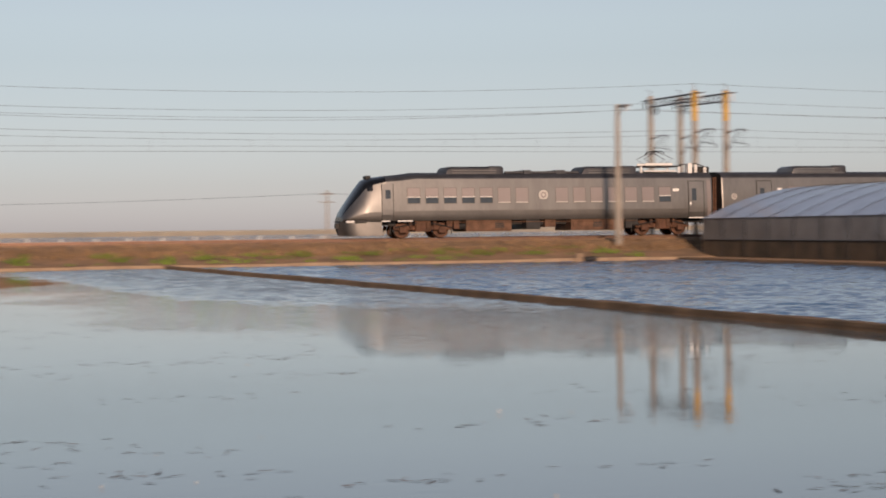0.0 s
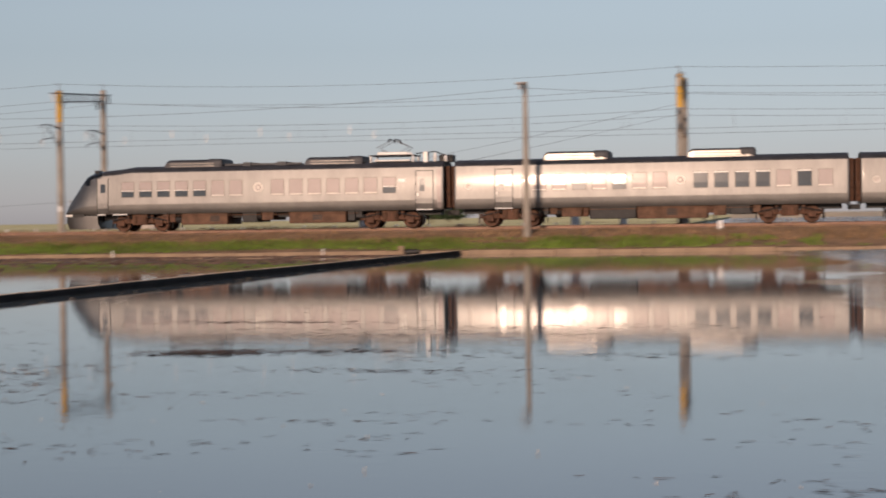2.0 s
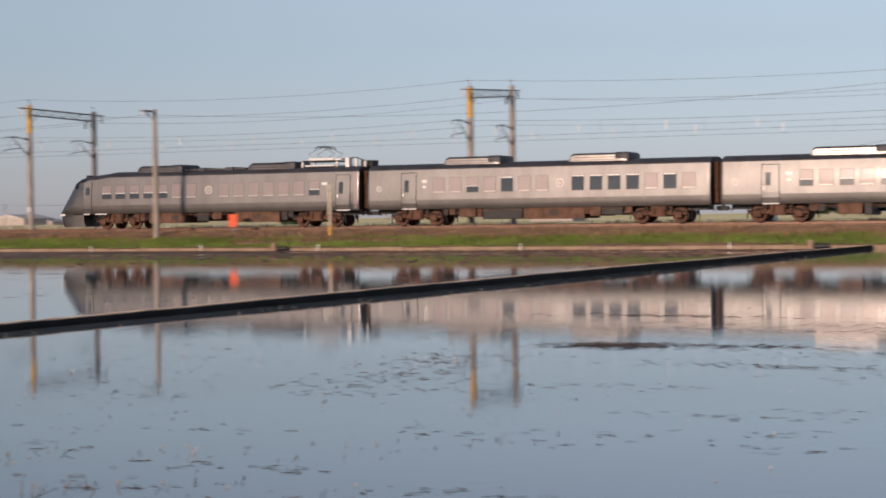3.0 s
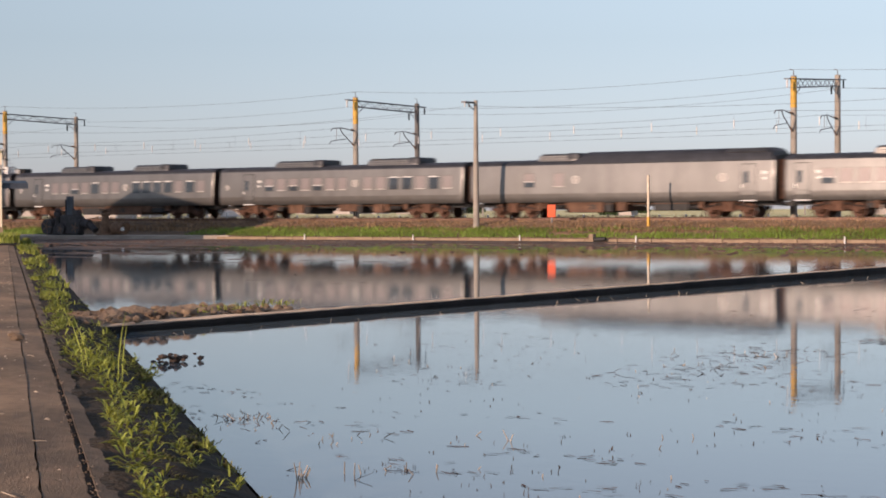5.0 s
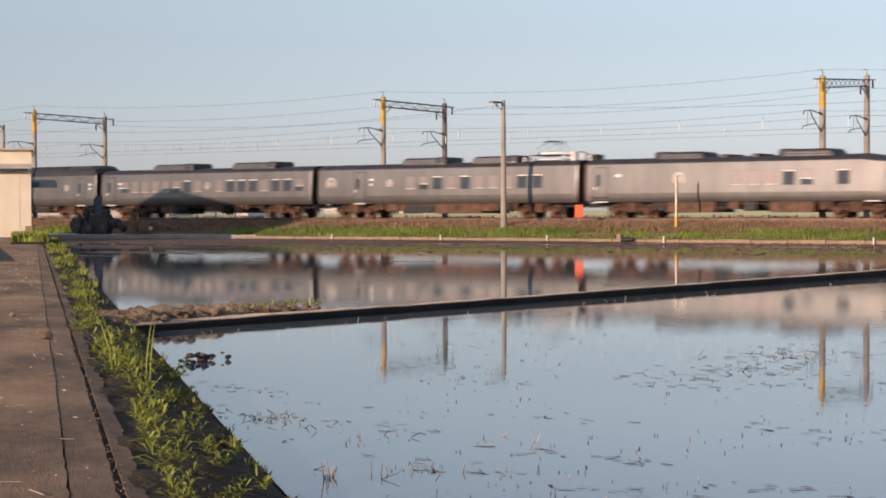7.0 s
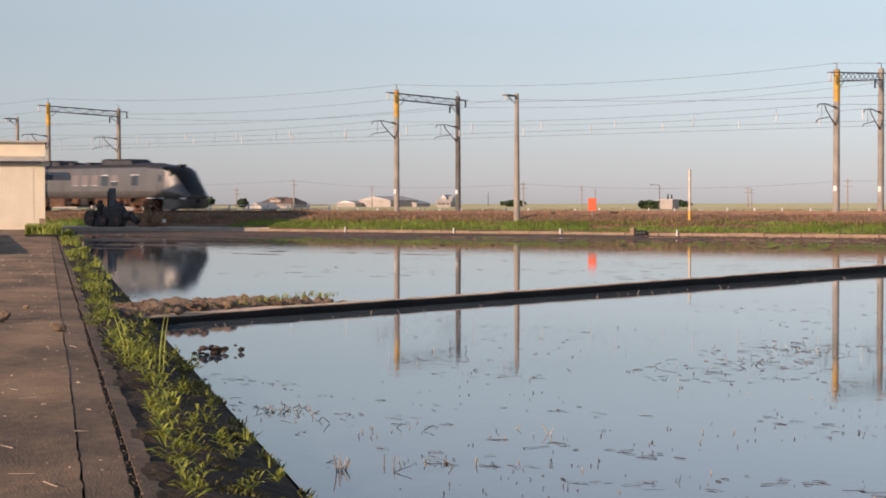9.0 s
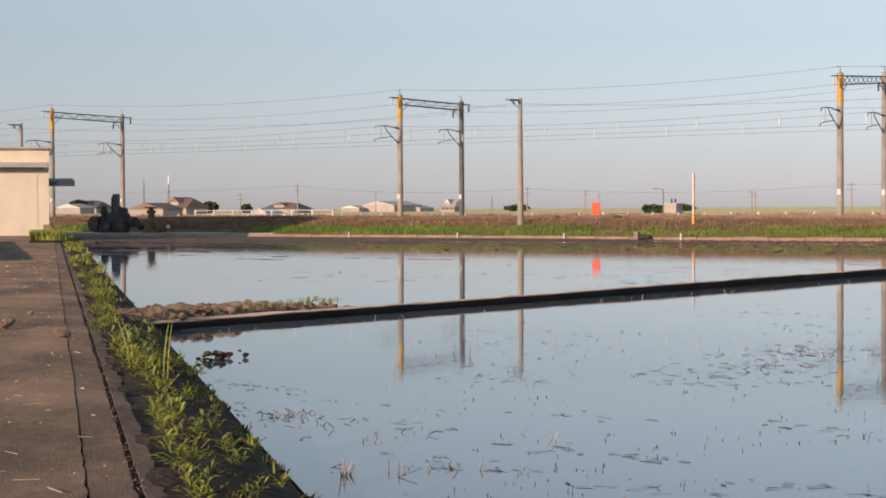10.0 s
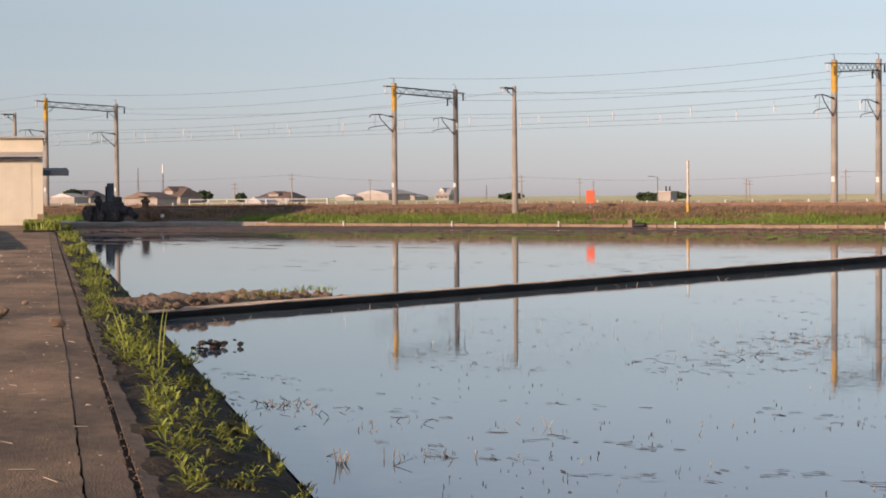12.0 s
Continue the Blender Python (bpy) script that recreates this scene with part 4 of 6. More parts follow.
    for p, q in zip(rows, rows[1:]):
        for o in (0, 3):
            for i in range(2):
                bm.faces.new((p[o + i], p[o + i + 1], q[o + i + 1], q[o + i]))
        bm.faces.new((p[0], q[0], q[3], p[3]))
        bm.faces.new((p[2], q[2], q[5], p[5]))
    for r in (rows[0], rows[-1]):
        bm.faces.new((r[0], r[1], r[2], r[5], r[4], r[3]))
    part("skirt", bm, M["band"], car, "grey snowplough skirt", True)
    bm = bmesh.new()
    box(bm, -10.74, -9.4, -0.8, 0.8, 0.84, 0.93)
    part("nose_slot", bm, M["dark"], car)
    for s in (-1, 1):
        bm = bmesh.new()
        bbox(bm, -10.58, -10.15, min(s * 1.08, s * 1.27), max(s * 1.08, s * 1.27), 0.82, 0.94, 0.03)
        part("headlamp", bm, M["shell"], car, "clear headlamp")
        bm = bmesh.new()
        bbox(bm, -10.15, -9.5, min(s * 1.16, s * 1.375), max(s * 1.16, s * 1.375), 0.8, 0.95, 0.02)
        part("lamp_slot", bm, M["dark"], car)
    bm = bmesh.new()
    box(bm, -10.9, -10.65, -0.16, 0.16, 0.55, 0.8)
    part("coupler", bm, M["dark"], car)
    bm = bmesh.new()
    bbox(bm, -9.32, -9.05, -0.3, 0.3, 3.05, 3.27, 0.03)
    part("roof_lamp", bm, M["dark"], car)
    bm = bmesh.new()
    end_wall(bm, 9.7)
    part("end_wall", bm, M["dark"], car)
    for s in (-1, 1):
        for x, state in windows:
            add_window(car, x, s, state)
        add_emblem(car, emblem[0], s, emblem[1])
        d = part("cab_door", plate(-8.72, -8.15, 0.97, 2.80, s, 0.018), M["silver"], car)
        part("door_window", plate(-8.55, -8.28, 2.05, 2.5, s, 0.026), M["glass"], d)
        for q in (-8.74, -8.13):
            part("door_seal", plate(q - 0.015, q + 0.015, 0.97, 2.82, s, 0.012), M["dark"], d)
        part("step", plate(-8.75, -8.3, 0.87, 0.93, s, 0.04), M["shell"], d)
        part("step", plate(-7.9, -7.1, 0.87, 0.93, s, 0.04), M["shell"], d)
        add_door(car, 8.75, s)
        part("nameplate", plate(7.4, 7.75, 2.35, 2.5, s, 0.014), M["shell"], car, "small pale plate")
        part("end_strip", plate(9.40, 9.62, 1.0, 2.95, s, 0.012), M["blind"], car)
    add_ac(car, -5.2, -2.1, 3.72, 1, "roof")
    add_ac(car, 2.35, 5.4, 3.72, 1, "roof")
    bm = bmesh.new()
    box(bm, -1.9, 2.2, -0.9, -0.7, 3.36, 3.46)
    box(bm, -0.9, -0.5, -1.0, 1.0, 3.3, 3.52)
    box(bm, 0.9, 1.4, -1.0, 1.0, 3.3, 3.52)
    part("roof_conduit", bm, M["roof"], car)
    if panto:
        add_pantograph(car, 6.95)
    add_bogie(car, -6.5)
    add_bogie(car, 6.9)
    add_equipment(car, ((-4.2, -1.7, 0.32, "under"), (-0.9, -0.1, 0.4, "dark"), (0.15, 0.75, 0.5, "under"), (1.6, 4.6, 0.32, "under"), (4.7, 5.1, 0.4, "dark")))
    add_gangway(car, (1,))
    return car


def wins(spec, x0=-5.3, step=1.0):
    key = dict(b="blind", h="half", g="glass")
    return [(x0 + i * step, key[c]) for i, c in enumerate(spec) if c in key]


def build_train():
    lead = end_car("silver express train end car with dark nose and pantograph", True, wins("hhhhhbb", -7.05, 0.98) + wins("bbbbbbh", 1.05, 0.98), (0.02, 0.26))
    sparse = ((-3.9, -2.7, 0.35, "under"), (-2.6, -2.2, 0.3, "dark"), (0.2, 1.6, 0.45, "under"), (1.65, 2.0, 0.35, "dark"), (2.9, 3.7, 0.35, "under"))
    second = middle_car("silver express train middle car with two roof units", wins("bbhbgbb ggggbgb", -5.4), -7.2, ((-5.3, -2.0), (1.9, 5.2)))
    third = middle_car("silver express train middle car with some blinds open", wins("hbhbhbb bbggbgb", -5.4), -7.2, ((-5.3, -1.4), (2.2, 6.1)), gear=sparse)
    fourth = middle_car("silver express train car with tall vaulted roof", wins("h b", -5.6), 8.2, ((-5.3, -2.6),), high=(-2.9, 9.5), emblems=((-2.5, 0.24, 2.2), (6.7, 0.24, 2.2)),
                        gear=((-3.2, -0.8, 0.32, "under"), (-0.7, -0.2, 0.35, "dark"), (0.1, 0.7, 0.4, "under"), (2.4, 4.6, 0.4, "dark")))
    fifth = middle_car("silver express train middle car with many dark windows", wins("hbbbbhgb bgggbggh", -7.3), -8.75, ((-5.0, -1.2), (2.4, 6.2)), emblems=((0.6, 0.24, 2.2),), gear=sparse)
    sixth = middle_car("silver express train car with large emblem and pantograph", wins("bhgbgbbbgg", -2.3, 1.03), -6.3, ((-3.3, -0.0), (2.0, 5.2)), panto=7.3, emblems=((-8.6, 0.42, 2.2), (-3.9, 0.24, 2.2)))
    last = end_car("silver express train end car at the rear", False, wins("g hgbbb", -5.9, 1.02), (3.7, 0.38))
    return [lead, second, third, fourth, fifth, sixth, last]


TRAIN = build_train()


# ---- beside the track ----
def build_fence():
    root = thing("trackside_fence", "low fence of white posts beyond the tracks", "fence")
    bm = bmesh.new()
    bbox(bm, -0.05, 0.05, -0.05, 0.05, 0.2, 1.38, 0.012)
    me = mesh("post", bm, M["white"])
    for i in range(110):
        p = part("post", me, None, root)
        p.location = (-150 + 1.9 * i, 99.2, -0.0 + rnd(-0.04, 0.02))
    bm = bmesh.new()
    line(bm, [(-150, 99.2, 1.3), (60, 99.2, 1.3)], 0.0085, 4)
    line(bm, [(-150, 99.2, 0.95), (60, 99.2, 0.95)], 0.0085, 4)
    part("fence_wire", bm, M["steel"], root)
    root = thing("railing", "pale pipe railing on short posts beyond the tracks", "railing")
    for z in (1.32, 1.62):
        bm = bmesh.new()
        tube(bm, (-97.5, 99.9, z), (-83.0, 99.9, z), 0.03, n=6)
        part("rail", bm, M["white"], root)
    for i in range(8):
        bm = bmesh.new()
        bbox(bm, -97.5 + i * 2.07 - 0.06, -97.5 + i * 2.07 + 0.06, 99.84, 99.96, 0.2, 1.66, 0.01)
        part("post", bm, M["white"], root)


def build_trackside():
    b = thing("warning_board", "orange-red square board on a short post", "sign", at=(-50.0, 83.55, 0))
    bm = bmesh.new()
    bbox(bm, -0.27, 0.27, -0.02, 0.02, 1.28, 2.0, 0.012)
    part("board", bm, M["red"], b)
    bm = bmesh.new()
    box(bm, -0.04, 0.04, 0.02, 0.08, 0.8, 1.9)
    part("post", bm, M["steel"], b)
    p = thing("marker_post", "weathered yellow wooden stake on the bank", "post", at=(-43.3, 82.6, 0))
    bm = bmesh.new()
    bbox(bm, -0.055, 0.055, -0.055, 0.055, 0.5, 3.55, 0.012)
    part("stake", bm, M["wood"], p)
    bm = bmesh.new()
    bbox(bm, -0.07, 0.07, -0.07, 0.07, 0.6, 1.3, 0.02)
    part("foot", bm, M["yellow"], p)
    for x, y, z, w, h in ((-22.4, 97.6, 1.0, 0.55, 0.75), (-10.0, 98.0, 1.0, 0.5, 1.25), (-7.2, 97.5, 1.0, 0.4, 0.55), (-1.5, 83.4, 0.9, 0.22, 0.5)):
        c = thing("relay_box", "small pale metal lineside cabinet", "relay box", "lineside cabinets", at=(x, y, z))
        bm = bmesh.new()
        bbox(bm, -w / 2, w / 2, -0.2, 0.2, 0.1, h, 0.02)
        part("cabinet", bm, M["white"], c)
        bm = bmesh.new()
        box(bm, -w / 2 + 0.05, w / 2 - 0.05, -0.15, 0.15, -0.3, 0.1)
        part("plinth", bm, M["concrete"], c)
    # short white stakes at the kerb
    bm = bmesh.new()
    bbox(bm, -0.035, 0.035, -0.035, 0.035, -0.1, 0.34, 0.01)
    me = mesh("stake", bm, M["white"])
    for x in (-63.9, -56.0, -48.9, -41.8, -30.5, -20):
        s = tagged(new("kerb_stake", me), "short white plastic stake by the kerb", "stake", "kerb stakes")
        s.location = (x, 78.35, 0)
    o = thing("water_outlet", "small dark paddy water outlet in the kerb", "outlet", at=(-44.2, 78.4, 0))
    bm = bmesh.new()
    bbox(bm, -0.35, -0.1, -0.15, 0.15, -0.1, 0.42, 0.02)
    part("frame", bm, M["kerb"], o)
    bm = bmesh.new()
    tube(bm, (0.0, -0.12, 0.12), (0.65, -0.12, 0.16), 0.13, 0.11, 10)
    part("pipe", bm, M["dark"], o)
    copy_thing(o, pose(-16.0, 78.4, 0))
    copy_thing(o, pose(29.6, 78.4, 0))


build_fence()
build_trackside()


# ---- shed, machinery, seedlings ----
def build_shed():
    root = thing("shed", "cream-walled farm shed with shutter and lean-to roof", "shed")
    o = Vector((-73.5, 63.76, 0))
    k = 0.8185
    ax = Vector((-0.63, -0.777, 0))
    ay = Vector((-0.777, 0.63, 0))

    def prism(bm, x0, x1, y0, y1, z0, z1, z1b=None):
        z1b = z1 if z1b is None else z1b
        vs = []
        for x, y in ((x0, y0), (x1, y0), (x1, y1), (x0, y1)):
            p = o + (ax * x + ay * y) * k
            zt = z1 if y == y0 else z1b
            vs.append((bm.verts.new((p.x, p.y, 0.31 + z0 * k)), bm.verts.new((p.x, p.y, 0.31 + zt * k))))
        bm.faces.new([v[0] for v in vs])
        bm.faces.new([v[1] for v in vs])
        for i in range(4):
            a, b = vs[i], vs[(i + 1) % 4]
            bm.faces.new((a[0], b[0], b[1], a[1]))
    bm = bmesh.new()
    prism(bm, 0, 4.6, 0, 4.2, -0.2, 4.6)
    part("wall", bm, M["wall"], root)
    bm = bmesh.new()
    prism(bm, -0.05, 4.6, 0.15, 4.3, 4.6, 5.95, 5.1)
    part("upper_wall", bm, M["wall"], root)
    bm = bmesh.new()
    prism(bm, -0.15, 4.8, -0.25, 4.5, 5.9, 6.02, 5.2)
    part("roof", bm, M["tin"], root, "pale tin roof")
    bm = bmesh.new()
    prism(bm, 0.0, 4.8, -0.75, 0.15, 4.62, 4.72, 4.98)
    part("eave", bm, M["tin"], root, "pale tin eave over the shutter")
    bm = bmesh.new()
    prism(bm, 0.25, 4.8, -0.60, -0.55, 4.46, 4.62)
    part("gutter", bm, M["awning"], root)
    sh = bmesh.new()
    prism(sh, 0.75, 4.4, -0.012, 0.0, 0.45, 4.2)
    curtain = part("shutter", sh, M["shutter"], root, "cream roller shutter")
    for n in range(30):
        sl = bmesh.new()
        prism(sl, 0.75, 4.4, -0.02 - 0.006 * (n % 2), -0.012, 0.45 + n * 0.125, 0.45 + n * 0.125 + 0.118)
        part("slat", sl, M["shutter"], curtain)
    bm = bmesh.new()
    prism(bm, -0.04, 0.4, -0.03, 0.02, -0.2, 0.75)
    part("base_plinth", bm, M["kerb"], root)
    bm = bmesh.new()
    prism(bm, -1.75, -0.0, 0.4, 3.8, 3.55, 3.72, 3.95)
    prism(bm, -1.75, -0.0, 0.36, 0.42, 3.35, 3.72)
    part("awning", bm, M["awning"], root, "dark blue-grey tin side awning")


def build_unseen_house():
    """Unseen house added behind the shed; its low gable shadows train and bank."""
    root = thing("unseen_house", "unseen house with a low gabled roof, added for its shadow", "house", at=(-85.0, 59.5, 0.0))
    bm = bmesh.new()
    box(bm, -5.3, 8.2, -2.3, 1.5, 0.0, 6.0)
    part("wall", bm, M["plaster"], root)
    bm = bmesh.new()
    prof = ((-5.9, 6.15), (-1.7, 7.9), (-1.2, 7.88), (8.6, 5.9))
    ends = [[bm.verts.new((x, y, z)) for x, z in prof] for y in (-2.6, 1.6)]
    for k in range(3):
        bm.faces.new((ends[0][k], ends[0][k + 1], ends[1][k + 1], ends[1][k]))
    bm.faces.new((ends[0][3], ends[0][0], ends[1][0], ends[1][3]))
    for q in ends:
        bm.faces.new(q)
    part("roof", bm, M["tile"], root)


def build_machinery():
    """Irrigation pump gear at the paddy's corner."""
    root = thing("irrigation_pump", "dark iron irrigation pump with a blue-grey sluice gate", "pump", at=(-82.7, 77.0, 0.25))
    bm = bmesh.new()
    bbox(bm, 0.15, 0.72, -0.06, 0.06, 0.3, 2.5, 0.02)
    gate = part("sluice_gate", bm, M["gate"], root, "tall blue-grey sluice gate")
    for x in (0.1, 0.77):
        bm = bmesh.new()
        bbox(bm, x - 0.05, x + 0.05, -0.1, 0.1, 0.0, 2.3 if x < 0.5 else 1.7, 0.015)
        part("guide_post", bm, M["stone"], gate)
    # engine: a tall finned cylinder between two belt wheels
    bm = bmesh.new()
    lathe(bm, (-0.72, 0, 0), [(0.34, 0), (0.34, 0.5), (0.2, 0.62), (0.19, 1.2), (0.27, 1.25), (0.27, 1.45), (0.17, 1.5), (0.2, 1.6), (0.12, 1.73)], 12)
    part("engine_cylinder", bm, M["stone"], root, smooth=True)
    for x, r in ((-1.42, 0.5), (-0.15, 0.36), (1.2, 0.42)):
        bm = bmesh.new()
        lathe(bm, (0, 0, 0), [(r - 0.12, -0.07), (r, -0.06), (r, 0.06), (r - 0.12, 0.07)], 20)
        for v in bm.verts:
            v.co = Vector((v.co.x + x, v.co.z - 0.28, v.co.y + r + 0.05))
        wheel = part("belt_wheel", bm, M["stone"], root)
        bm = bmesh.new()
        for k in range(5):
            tube(bm, (x, -0.32, r + 0.05), (x + (r - 0.1) * math.cos(k * 1.257), -0.32, r + 0.05 + (r - 0.1) * math.sin(k * 1.257)), 0.045, n=6)
        part("spoke", bm, M["tan"], wheel)
    bm = bmesh.new()
    bbox(bm, -1.6, -1.0, -0.2, 0.35, 0.0, 1.05, 0.1)
    bbox(bm, -0.35, 1.35, -0.2, 0.4, 0.0, 1.3, 0.14)
    bbox(bm, 0.75, 1.25, -0.15, 0.3, 1.2, 1.62, 0.1)
    part("engine_block", bm, M["stone"], root)
    bm = bmesh.new()
    tube(bm, (1.3, 0, 0.75), (2.2, 0, 0.7), 0.3, 0.3, 14)
    tube(bm, (2.2, 0, 0.7), (2.75, 0, 0.3), 0.2, 0.2, 12)
    tube(bm, (1.55, 0, 0.7), (1.62, 0, 0.7), 0.4, 0.4, 14)
    part("pump_casing", bm, M["stone"], root, smooth=True)
    v = thing("hydrant", "rusty tan valve stand with a handwheel", "valve", at=(-79.37, 77.3, 0.25))
    bm = bmesh.new()
    lathe(bm, (0, 0, 0), [(0.62, 0), (0.6, 0.08), (0.42, 0.14), (0.36, 0.55), (0.24, 0.95), (0.2, 1.2), (0.3, 1.26), (0.3, 1.4), (0.16, 1.46), (0.1, 1.58)], 14)
    part("stand", bm, M["tan"], v, smooth=True)
    bm = bmesh.new()
    lathe(bm, (0, 0, 1.56), [(0.3, 0), (0.42, 0.03), (0.42, 0.07), (0.3, 0.1)], 16)
    part("handwheel", bm, M["tan"], v)
    c = thing("drum", "rusty steel drum lying by the valve", "drum", at=(-78.1, 77.3, 0.25))
    bm = bmesh.new()
    for x0, x1, r in ((-0.5, -0.45, 0.42), (-0.45, 0.0, 0.39), (0.0, 0.04, 0.42), (0.04, 0.42, 0.39), (0.42, 0.47, 0.42)):
        tube(bm, (x0, 0, 0.43), (x1, 0, 0.43 - 0.05 * x1), r, r, 16)
    part("shell", bm, M["tan"], c)
    bm = bmesh.new()
    tube(bm, (0.45, -0.28, 0.4), (0.58, -0.32, 0.4), 0.12, 0.12, 12)
    part("cap", bm, M["shell"], c, "white plastic cap")
    bm = bmesh.new()
    a, b = Vector((-90, 70.5, 0)), Vector((-70.4, 79.0, 0))
    d = (b - a).normalized()
    s = Vector((-d.y, d.x, 0))
    vs = []
    for p in (a - s * 0.2, b - s * 0.2, b + s * 4.5, a + s * 9):
        vs.append((bm.verts.new(p + Vector((0, 0, -0.1))), bm.verts.new(p + Vector((0, 0, 0.24)))))
    bm.faces.new([q[1] for q in vs])
    for i in range(4):
        bm.faces.new((vs[i][0], vs[(i + 1) % 4][0], vs[(i + 1) % 4][1], vs[i][1]))
    solid("concrete_apron", bm, M["slab"], "weathered concrete apron at the paddy's corner", "pavement", "structure")
    bm = bmesh.new()
    bm.faces.new([bm.verts.new(q) for q in ((-70, 60, 0.3), (-88, 75.5, 0.3), (-140, 78, 0.3), (-140, 20, 0.3), (-40, 20, 0.3), (-45, 32, 0.3))])
    solid("yard", bm, M["asphalt"], "paved farmyard in front of the shed", "pavement", "structure")


def blades(bm, c, n, h, spread, width=0.02, lean=0.5):
    for _ in range(n):
        a = rnd(0, math.tau)
        d = Vector((math.cos(a), math.sin(a), 0))
        s = Vector((-d.y, d.x, 0)) * width * rnd(0.6, 1.3)
        p = Vector(c) + d * spread * random.random() ** 0.5 * rnd(0, 1)
        hh = h * rnd(0.55, 1.15)
        l = lean * rnd(0.2, 1.1)
        m_ = p + d * hh * l * 0.35 + Vector((0, 0, hh * 0.62))
        t = p + d * hh * l + Vector((0, 0, hh * rnd(0.75, 1.0)))
        v = [bm.verts.new(q) for q in (p - s, p + s, m_ + s * 0.85, m_ - s * 0.85, t)]
        bm.faces.new((v[0], v[1], v[2], v[3]))
        bm.faces.new((v[3], v[2], v[4]))


def build_road_litter():
    bm = bmesh.new()
    for _ in range(260):
        l = -1 + 45 * random.random() ** 1.5
        o = -0.15 - abs(random.gauss(0, 0.8))
        p = ROAD_EDGE + ROAD_DIR * l + ROAD_SIDE * o
        r = rnd(0.003, 0.013) * (1 + l * 0.04)
        a = rnd(0, 6.3)
        q = [Vector((p.x + r * rnd(0.6, 1.4) * math.cos(a + k * 1.571) * (2.2 if k % 2 and random.random() < 0.25 else 1), p.y + r * rnd(0.6, 1.4) * math.sin(a + k * 1.571), 0.333 if o < -0.29 else 0.302)) for k in range(4)]
        top = bm.verts.new((p.x, p.y, q[0].z + r * 0.7))
        vs = [bm.verts.new(v) for v in q]
        for k in range(4):
            bm.faces.new((vs[k], vs[(k + 1) % 4], top))
    for _ in range(60):
        p = ROAD_EDGE + ROAD_DIR * (16 * random.random() ** 1.3) + ROAD_SIDE * rnd(-2.4, -0.05)
        a, l = rnd(0, 3.14), rnd(0.02, 0.09)
        d = Vector((math.cos(a), math.sin(a), 0)) * l
        tube(bm, p - d + Vector((0, 0, 0.32)), p + d + Vector((0, 0, 0.322)), 0.003, 0.002, 4)
    solid("road_litter", bm, M["straw"], "scattered straw bits and soil crumbs on the road", "litter", "stuff")
    bm = bmesh.new()
    for _ in range(900):
        l = -0.8 + 26 * random.random() ** 1.4
        p = ROAD_EDGE + ROAD_DIR * l + ROAD_SIDE * (random.choice((-0.252, -0.252, 0.0)) + random.gauss(0, 0.022))
        r = rnd(0.002, 0.009)
        a = rnd(0, 1.5)
        vs = [bm.verts.new((p.x + r * rnd(0.5, 1.6) * math.cos(a + k * 1.571), p.y + r * rnd(0.5, 1.6) * math.sin(a + k * 1.571), 0.296)) for k in range(4)]
        top = bm.verts.new((p.x, p.y, 0.300 + r * rnd(0.5, 1.1)))
        for k in range(4):
            bm.faces.new((vs[k], vs[(k + 1) % 4], top))
    solid("crack_crumbs", bm, M["mud"], "crumbs of soil and mortar along the road's cracks", "soil", "stuff")


def build_seedlings():
    for i, (l, w) in enumerate(((59.6, 0.0), (62.0, 0.0), (64.4, 0.0))):
        c = ROAD_EDGE + ROAD_DIR * (l + 9) + ROAD_SIDE * (-0.55)
        t = thing("seedling_tray", "tray of bright green rice seedlings on the road", "seedling tray", "rice seedling trays", at=(c.x, c.y, 0.31), turn=-41)
        bm = bmesh.new()
        bbox(bm, -1.1, 1.1, -0.8, 0.8, 0.0, 0.1, 0.02)
        part("tray", bm, M["dark"], t)
        bm = bmesh.new()
        for _ in range(2600):
            blades(bm, (rnd(-1.08, 1.08), rnd(-0.78, 0.78), 0.09), 1, 0.42, 0.02, 0.03, 0.2)
        part("seedlings", bm, M["leaf"], t)


def build_shade_wall():
    # stands out of view, added only to cast the shadow on the road
    root = thing("shade_wall", "unseen low block wall added to shade the farm road", "wall")
    a, b = Vector((-38.0, 30.2, 0.3)), Vector((-62.0, 49.4, 0.3))
    d = (b - a).normalized()
    turn = math.atan2(d.y, d.x)
    bm = bmesh.new()
    bbox(bm, -0.195, 0.195, -0.06, 0.06, 0, 0.19, 0.008)
    me = mesh("block", bm, M["concrete"])
    n = int((b - a).length / 0.4)
    for row in range(2):
        for i in range(n):
            p = part("block", me, None, root)
            p.location = a + d * (0.4 * i + 0.2 * (row % 2)) + Vector((0, 0, 0.2 * row))
            p.rotation_euler = (0, 0, turn)


build_shed()
build_shade_wall()
build_unseen_house()
build_machinery()
build_seedlings()
build_road_litter()


